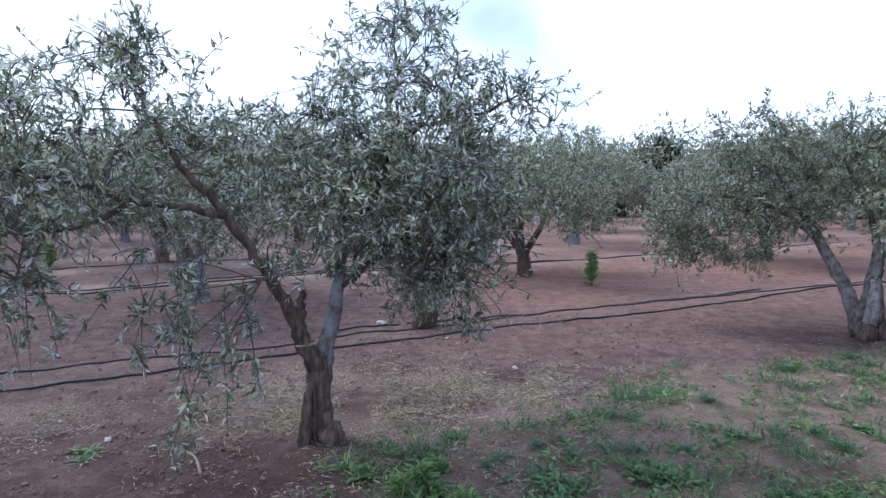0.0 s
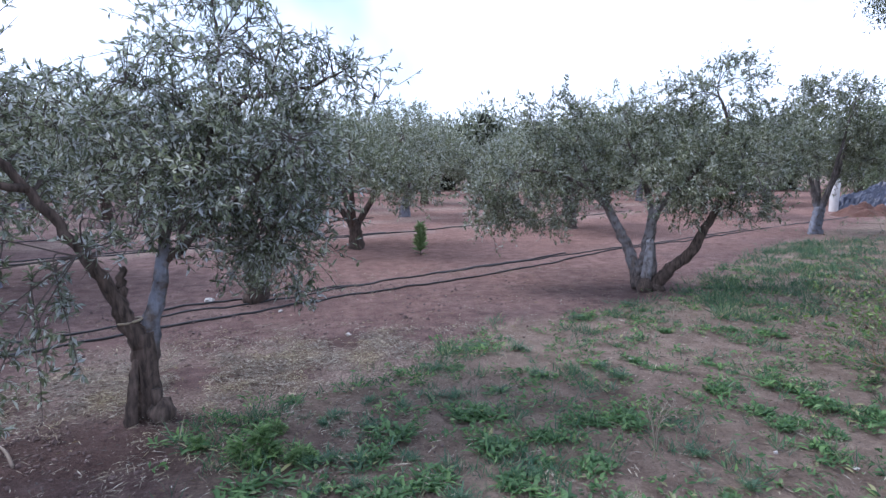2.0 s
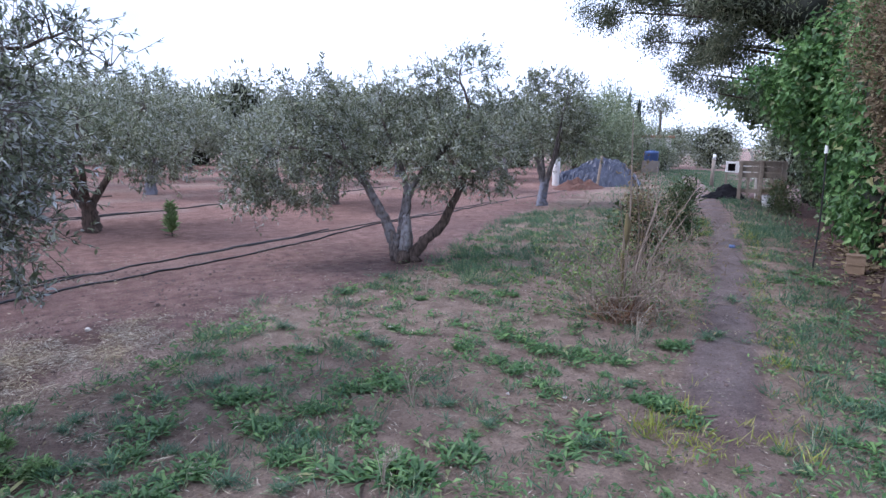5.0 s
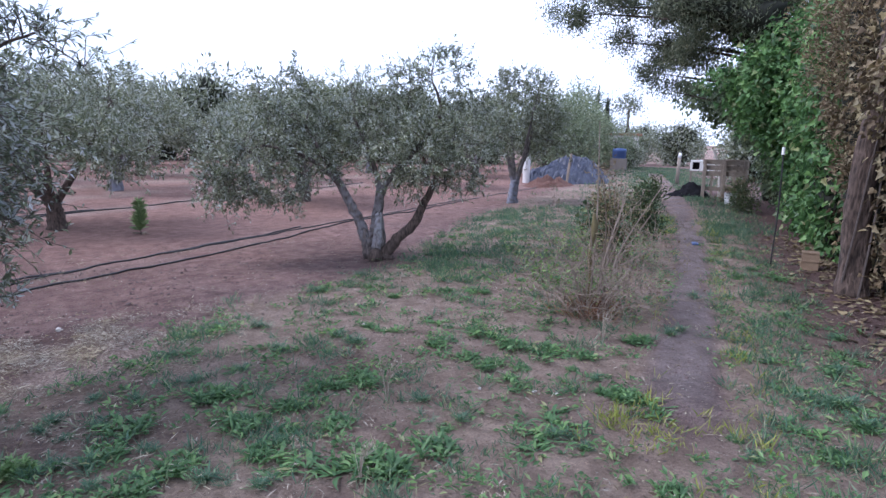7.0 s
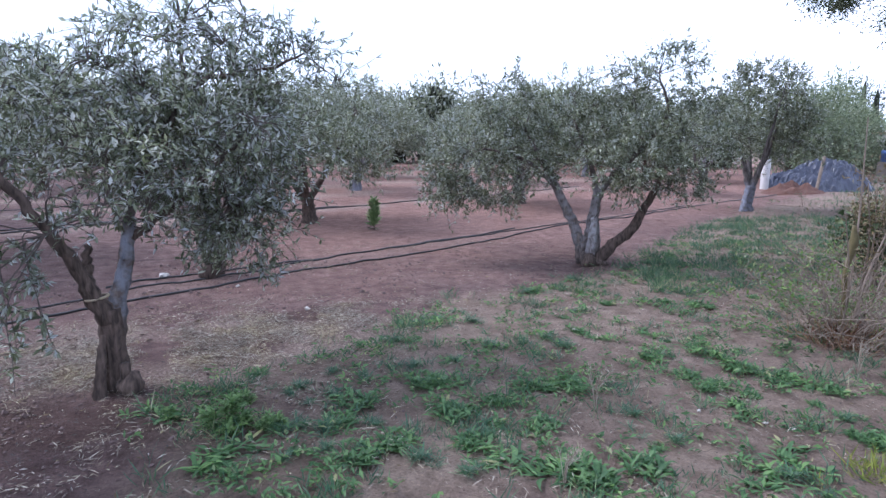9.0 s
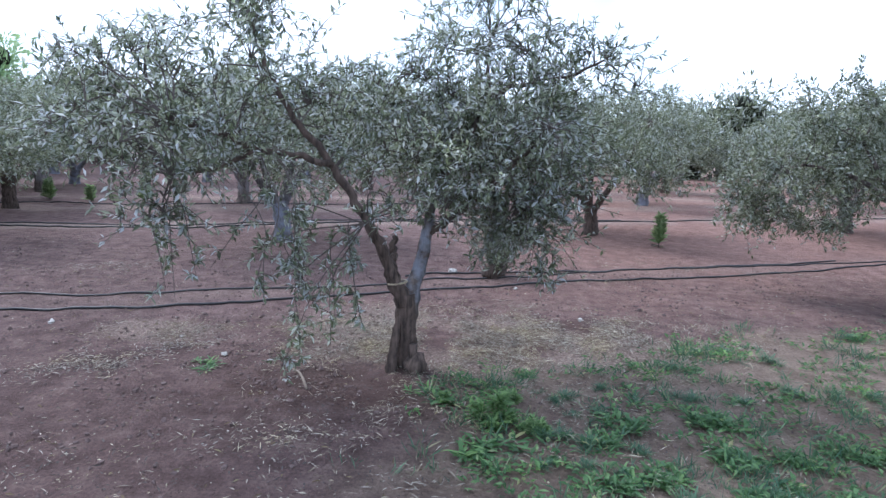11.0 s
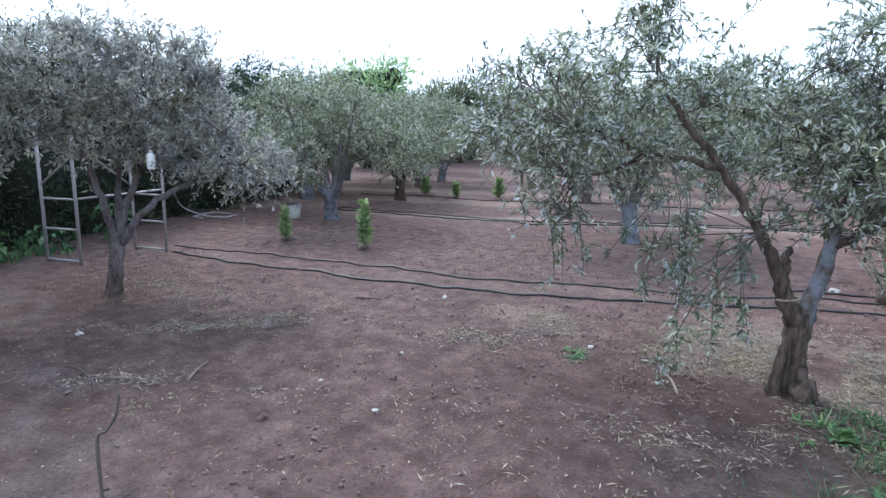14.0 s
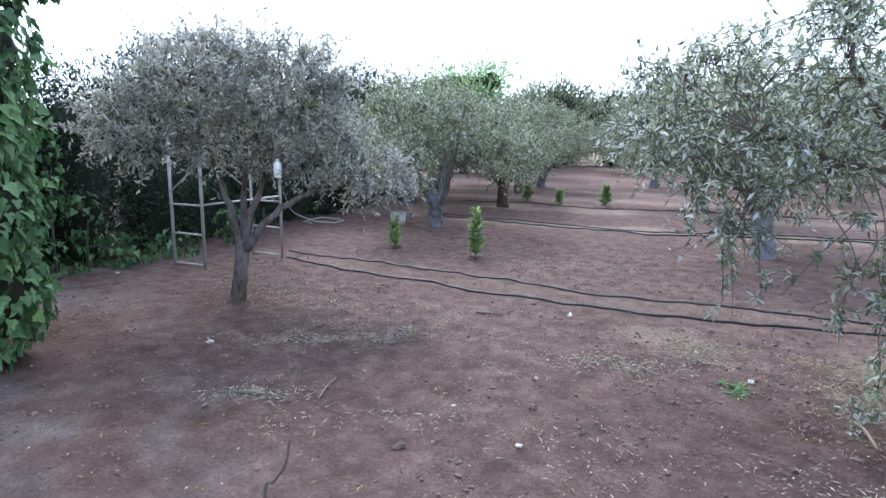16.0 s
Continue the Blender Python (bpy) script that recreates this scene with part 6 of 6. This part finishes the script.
def scatter_herbs():
    rng = np.random.RandomState(64)
    spots = []
    while len(spots) < 2600:
        x, y = rng.uniform(-0.8, 9.5), rng.uniform(-0.6, 7.5)
        if turf(x, y) * step(-0.35, 0.35, noise.noise((x * 1.6, y * 1.6, 21.0)) + 0.5 * noise.noise((x * 3.1, y * 3.1, 50.0))) > rng.uniform():
            spots.append((x, y))
    n = 9
    c = np.repeat(np.array(spots), n, 0)
    c = c + rng.normal(0, 0.03, c.shape)
    at = np.column_stack([c, [ground_z(x, y) + 0.004 for x, y in c]])
    k = len(at)
    a = rng.uniform(0, 6.28, k)
    at[:, 2] += rng.uniform(0, 0.04, k)
    L = rng.uniform(0.02, 0.06, k)
    bd = Build()
    slim_leaves(bd, at, np.column_stack([np.cos(a), np.sin(a), rng.uniform(-0.1, 0.9, k)]), rng.normal(0, 0.35, (k, 3)) + (0, 0, 1), L, L * rng.uniform(0.25, 0.5, k))
    tagged(part("low_herbs", bd, M_WEED), "small green leafy herbs spread through the turf", "herbs", "", "stuff")


scatter_herbs()


def dry_tuft(x, y, h, seed):
    rng = np.random.RandomState(seed)
    foot = thing("dry_grass_tuft", x, y, ground_z(x, y) - 0.004, 0, "bleached dry grass plume standing in the turf", "dry grass", "dry grass plumes")
    bd, tip = Build(), Build()
    for k in range(9):
        a, r = rng.uniform(0, 6.28), rng.uniform(0.02, 0.35) * h
        p = smooth_line([(0, 0, 0), (0.3 * r * math.cos(a), 0.3 * r * math.sin(a), h * 0.55), (0.12 * h + r * math.cos(a), r * math.sin(a), h * rng.uniform(0.7, 1.0))], 4)
        tube(bd, p, (0.0025, 0.001), 3)
        n = 10
        at = p[-4:][rng.randint(0, 4, n)]
        slim_leaves(tip, at, rng.normal(0, 0.5, (n, 3)) + (0.2, 0, 0.7), rng.normal(0, 1, (n, 3)), np.full(n, 0.03), np.full(n, 0.004))
    part("stalk_bundle", bd, M_STRAW, foot, "", False, "stuff")
    part("seed_head", tip, M_STRAW, foot, "", False, "stuff")


dry_tuft(1.98, 2.4, 0.3, 1)
dry_tuft(1.35, 1.75, 0.22, 2)
dry_tuft(4.0, 2.2, 0.3, 3)
dry_tuft(3.6, 4.4, 0.28, 4)


def scatter_straw():
    rng = np.random.RandomState(62)
    bd = Build()
    pts = []
    for cx, cy, sx, sy, n in ((-0.25, 4.4, 0.75, 0.42, 5200), (-1.2, 3.95, 0.45, 0.18, 900), (0.9, 4.75, 0.6, 0.3, 1800), (-1.3, 4.3, 0.5, 0.3, 700), (-2.75, 4.0, 0.22, 0.14, 500), (-2.2, 4.25, 0.2, 0.1, 160), (-0.15, 3.35, 0.6, 0.5, 900), (-4.6, 3.1, 0.5, 0.2, 260), (-5.9, 2.5, 0.7, 0.6, 350), (-4.3, 1.9, 1.0, 0.7, 260), (-1.9, 2.6, 1.2, 0.8, 150), (0.6, 2.2, 1.2, 1.0, 700), (3.0, 2.6, 1.8, 1.6, 900), (4.0, 5.0, 1.5, 0.7, 500), (0.3, 6.9, 0.6, 0.12, 250), (2.6, 7.9, 1.2, 0.2, 300), (-3.0, 2.2, 2.2, 1.6, 400), (-4.9, 2.4, 0.5, 0.12, 260), (-4.0, 1.0, 0.35, 0.1, 120)):
        pts.append(np.column_stack([rng.normal(cx, sx, n), rng.normal(cy, sy, n)]))
    seeds = np.concatenate(pts)
    heap_of = np.array([noise.noise((x * 2.6, y * 2.6, 33.0)) + 0.6 * noise.noise((x * 7.0, y * 7.0, 34.0)) for x, y in seeds])
    seeds = seeds[heap_of > rng.uniform(-0.35, 0.25, len(seeds))]
    n_each = 5
    p = np.repeat(seeds, n_each, 0)
    a = np.repeat(rng.uniform(0, 6.28, len(seeds)), n_each) + rng.normal(0, 0.6, len(p))
    p = p + rng.normal(0, 0.035, p.shape)
    z = np.array([ground_z(x, y) for x, y in p]) + rng.uniform(0.002, 0.03, len(p))
    n = len(p)
    way = np.column_stack([np.cos(a), np.sin(a), rng.normal(0, 0.2, n)])
    L = (0.015 + 0.075 * rng.uniform(0, 1, n) ** 1.8) * np.where(p[:, 0] < -1.7, 0.55, 1.0)
    slim_leaves(bd, np.column_stack([p, z]), way, rng.normal(0, 0.4, (n, 3)) + (0, 0, 1), L, rng.uniform(0.0025, 0.007, n))
    tagged(part("straw_litter", bd, M_STRAW), "pale dry straw and stalks strewn on the soil", "straw", "", "stuff")
    # fallen olive leaves
    bd = Build()
    n = 2600
    p = np.column_stack([rng.uniform(-8, 5, n), rng.uniform(-0.5, 7.5, n)])
    a = rng.uniform(0, 6.28, n)
    z = np.array([ground_z(x, y) for x, y in p]) + 0.006
    slim_leaves(bd, np.column_stack([p, z]), np.column_stack([np.cos(a), np.sin(a), rng.normal(0.05, 0.15, n)]), rng.normal(0, 0.3, (n, 3)) + (0, 0, 1), rng.uniform(0.025, 0.06, n), rng.uniform(0.008, 0.014, n))
    tagged(part("fallen_leaves", bd, M_BROWN_LEAF), "withered olive leaves lying on the soil", "leaf litter", "", "stuff")
    for name, mat, lab, n, lo, hi, wide in (("bark_flecks", M_TWIG, "dark flecks of bark and twig strewn on the soil", 20000, 0.01, 0.045, 0.008), ("pale_chips", M_STRAW, "pale dry chips strewn on the soil", 13000, 0.008, 0.03, 0.008)):
        bd = Build()
        p = np.column_stack([rng.uniform(-8.5, 7.0, n * 2), rng.uniform(-0.8, 8.5, n * 2)])
        keep = [noise.noise((x * 1.3, y * 1.3, 40.0)) + 0.5 * noise.noise((x * 5, y * 5, 41.0)) > rng.uniform(-0.6, 0.35) for x, y in p]
        p = p[np.array(keep)][:n]
        n = len(p)
        a = rng.uniform(0, 6.28, n)
        z = np.array([ground_z(x, y) for x, y in p]) + 0.006
        L = lo + (hi - lo) * rng.uniform(0, 1, n) ** 2
        slim_leaves(bd, np.column_stack([p, z]), np.column_stack([np.cos(a), np.sin(a), rng.normal(0.05, 0.2, n)]), rng.normal(0, 0.4, (n, 3)) + (0, 0, 1), L, np.minimum(wide * rng.uniform(0.6, 1.5, n), L * 0.8))
        tagged(part(name, bd, mat), lab, "litter", "", "stuff")
    # brown litter under the path's hedge
    bd = Build()
    n = 1500
    s = rng.uniform(0, 1, n)
    p = np.column_stack([4.6 + 7.0 * s, -0.5 + 3.75 * s]) + rng.normal(0, 0.35, (n, 2))
    a = rng.uniform(0, 6.28, n)
    z = np.array([ground_z(x, y) for x, y in p]) + 0.01
    broad_leaves(bd, np.column_stack([p, z]), np.column_stack([np.cos(a), np.sin(a), rng.normal(0.05, 0.2, n)]), rng.normal(0, 0.3, (n, 3)) + (0, 0, 1), rng.uniform(0.04, 0.09, n))
    tagged(part("hedge_litter", bd, M_BROWN_LEAF), "brown fallen leaves under the hedge", "leaf litter", "", "stuff")
    bd = Build()
    ball = bmesh.new()
    bmesh.ops.create_icosphere(ball, subdivisions=1, radius=1.0)
    shape = np.array([v.co[:] for v in ball.verts])
    tri = [tuple(v.index for v in f.verts) for f in ball.faces]
    ball.free()
    for k in range(4600):
        x0, y0 = rng.uniform(-8.5, 4.5), rng.uniform(-0.8, 7.5)
        if k < 380:
            x0, y0 = rng.normal(-1.2, 0.7), rng.normal(3.3, 0.45)
        if (turf(x0, y0) > 0.3 and rng.uniform() < 0.8) or noise.noise((x0 * 0.9, y0 * 0.9, 60.0)) < rng.uniform(-0.5, 0.2):
            continue
        for _ in range(rng.randint(1, 7)):
            x, y = x0 + rng.normal(0, 0.06), y0 + rng.normal(0, 0.06)
            r = 0.004 + 0.016 * rng.uniform() ** 4
            lumpy = shape * rng.uniform(0.65, 1.3, (len(shape), 1)) * rng.uniform(0.6, 1.2, 3)
            t = rng.uniform(0, 6.28)
            turned = np.column_stack([lumpy[:, 0] * math.cos(t) - lumpy[:, 1] * math.sin(t), lumpy[:, 0] * math.sin(t) + lumpy[:, 1] * math.cos(t), lumpy[:, 2] * 0.75])
            bd.add(np.array((x, y, ground_z(x, y) + r * 0.3)) + turned * r, tri)
    tagged(part("soil_crumbs", bd, M_CLOD), "small crumbs and clods of brown soil", "soil", "", "stuff")


scatter_straw()


# small drifts of trodden straw and twig crumbs on the bare soil: place, half length, half width, direction, stalks
DRIFTS = [(-2.8, 3.28, 0.24, 0.1, 30, 520), (-2.38, 3.74, 0.15, 0.05, 30, 160), (-4.6, 2.28, 0.3, 0.07, 50, 420), (-4.95, 1.86, 0.22, 0.08, 50, 260), (-4.42, 2.62, 0.12, 0.06, 50, 160), (-4.2, 1.12, 0.2, 0.06, 45, 260),
          (-6.35, 2.62, 0.3, 0.13, 30, 320), (-5.5, 2.6, 0.25, 0.07, 40, 160), (-3.35, 1.62, 0.22, 0.08, 35, 60), (-2.5, 2.0, 0.3, 0.14, 20, 50), (-1.9, 1.65, 0.4, 0.2, 10, 50), (-0.9, 1.9, 0.4, 0.2, 0, 60), (-4.65, 6.1, 0.3, 0.12, 20, 260), (-1.2, 2.5, 0.25, 0.1, 10, 150)]


def soil_drifts():
    rng = np.random.RandomState(77)
    for name, mat, share, lab in (("straw_drift", M_STRAW_PALE, 1.0, "thin drifts of pale straw on bare soil"), ("twig_drift", M_TWIG, 0.2, "dark broken twigs scattered among the straw")):
        bd = Build()
        for cx, cy, along, across, turn, count in DRIFTS:
            n = int(count * share * 1.4)
            u, v, t = rng.normal(0, along, n), rng.normal(0, across, n), math.radians(turn)
            v += across * 0.7 * np.sin(u * 14.0 + cx)
            x, y = cx + u * math.cos(t) - v * math.sin(t), cy + u * math.sin(t) + v * math.cos(t)
            a = rng.uniform(0, 6.28, n)
            z = np.array([ground_z(p, q) for p, q in zip(x, y)]) + rng.uniform(0.004, 0.016, n)
            slim_leaves(bd, np.column_stack([x, y, z]), np.column_stack([np.cos(a), np.sin(a), rng.normal(0, 0.15, n)]), rng.normal(0, 0.4, (n, 3)) + (0, 0, 1), 0.02 + 0.06 * rng.uniform(0, 1, n) ** 2, rng.uniform(0.004, 0.009, n))
        tagged(part(name, bd, mat), lab, "straw" if share == 1.0 else "litter", "", "stuff")


soil_drifts()


# ---- stones and sticks ----
def stone(x, y, r, seed, pale=True):
    bd = Build()
    lump(bd, (0, 0, r * 0.35), (r, r * 0.8, r * 0.6), seed, 0.75, 2)
    ob = tagged(part("stone" if pale else "clod", bd, M_STONE if pale else M_CLOD, None, "", False), "pale rough stone lying on the soil" if pale else "brown lump of earth lying on the soil", "stone" if pale else "clod", "stones on the soil" if pale else "clods on the soil")
    ob.matrix_basis = pose(x, y, ground_z(x, y), 0, 0, seed * 47)


PALE = [(-2.64, 1.84, 0.02), (-5.24, 1.36, 0.025), (-3.77, 4.1, 0.021), (-3.09, 2.62, 0.016), (-3.22, 1.95, 0.015), (-8.27, 1.66, 0.026), (-2.04, 3.59, 0.025), (-3.74, 4.05, 0.024), (-2.04, 3.59, 0.021), (-3.24, 2.97, 0.015), (-2.53, 3.9, 0.018), (0.66, 5.08, 0.03), (-0.66, 6.78, 0.058), (2.69, 3.7, 0.022), (2.8, 1.91, 0.015), (2.56, 2.17, 0.014), (2.88, 1.79, 0.012), (0.09, 6.11, 0.026)]
EARTHY = [(-3.07, 1.37, 0.03), (-2.86, 2.25, 0.029), (-5.46, 1.03, 0.031), (-5.06, 2.23, 0.036), (-2.98, 1.55, 0.015), (-4.21, 0.85, 0.024), (-4.3, 3.48, 0.024), (-2.47, 2.2, 0.017), (-5.06, 2.23, 0.031), (-3.0, 2.13, 0.015), (1.29, 5.54, 0.027), (1.49, 5.39, 0.022)]
for k, (x, y, r) in enumerate(PALE):
    stone(x, y, r, k + 1)
for k, (x, y, r) in enumerate(EARTHY):
    stone(x, y, r, k + 40, False)


def stick(pts, r, label):
    bd = Build()
    tube(bd, smooth_line([(x, y, z + ground_z(x, y)) for x, y, z in pts], 5), (r, r * 0.6), 6, 0.15)
    tagged(part("stick", bd, M_TWIG if "dark" in label else M_DRY, None, "", True), label, "stick", "fallen sticks")


stick([(-3.85, 1.4, 0.01), (-3.94, 1.53, 0.02), (-4.02, 1.65, 0.012)], 0.008, "short grey stick lying on the soil")
stick([(-2.22, 0.16, -0.02), (-2.25, 0.172, 0.3), (-2.294, 0.186, 0.608), (-2.272, 0.205, 0.65), (-2.25, 0.228, 0.7), (-2.247, 0.242, 0.77)], 0.0065, "dark bent stick standing up from the soil")
stick([(-1.27, 3.08, 0.01), (-1.36, 3.23, 0.04), (-1.45, 3.31, 0.05)], 0.01, "pale forked twig lying on the soil beside the olive trunk")
stick([(-4.2, 1.0, 0.01), (-4.5, 1.05, 0.015), (-4.7, 1.02, 0.01)], 0.006, "thin dark twig lying on the soil")
stick([(-4.32, 1.04, 0.012), (-4.22, 1.1, 0.02), (-4.1, 1.2, 0.012)], 0.009, "dark stub of twig lying in straw")
stick([(-4.3, 2.36, 0.012), (-4.24, 2.46, 0.02), (-4.2, 2.55, 0.012)], 0.008, "dark stub of twig lying in straw")
stick([(-4.35, 3.45, 0.012), (-4.25, 3.5, 0.022), (-4.16, 3.6, 0.012)], 0.009, "dark stub of twig lying on the soil")
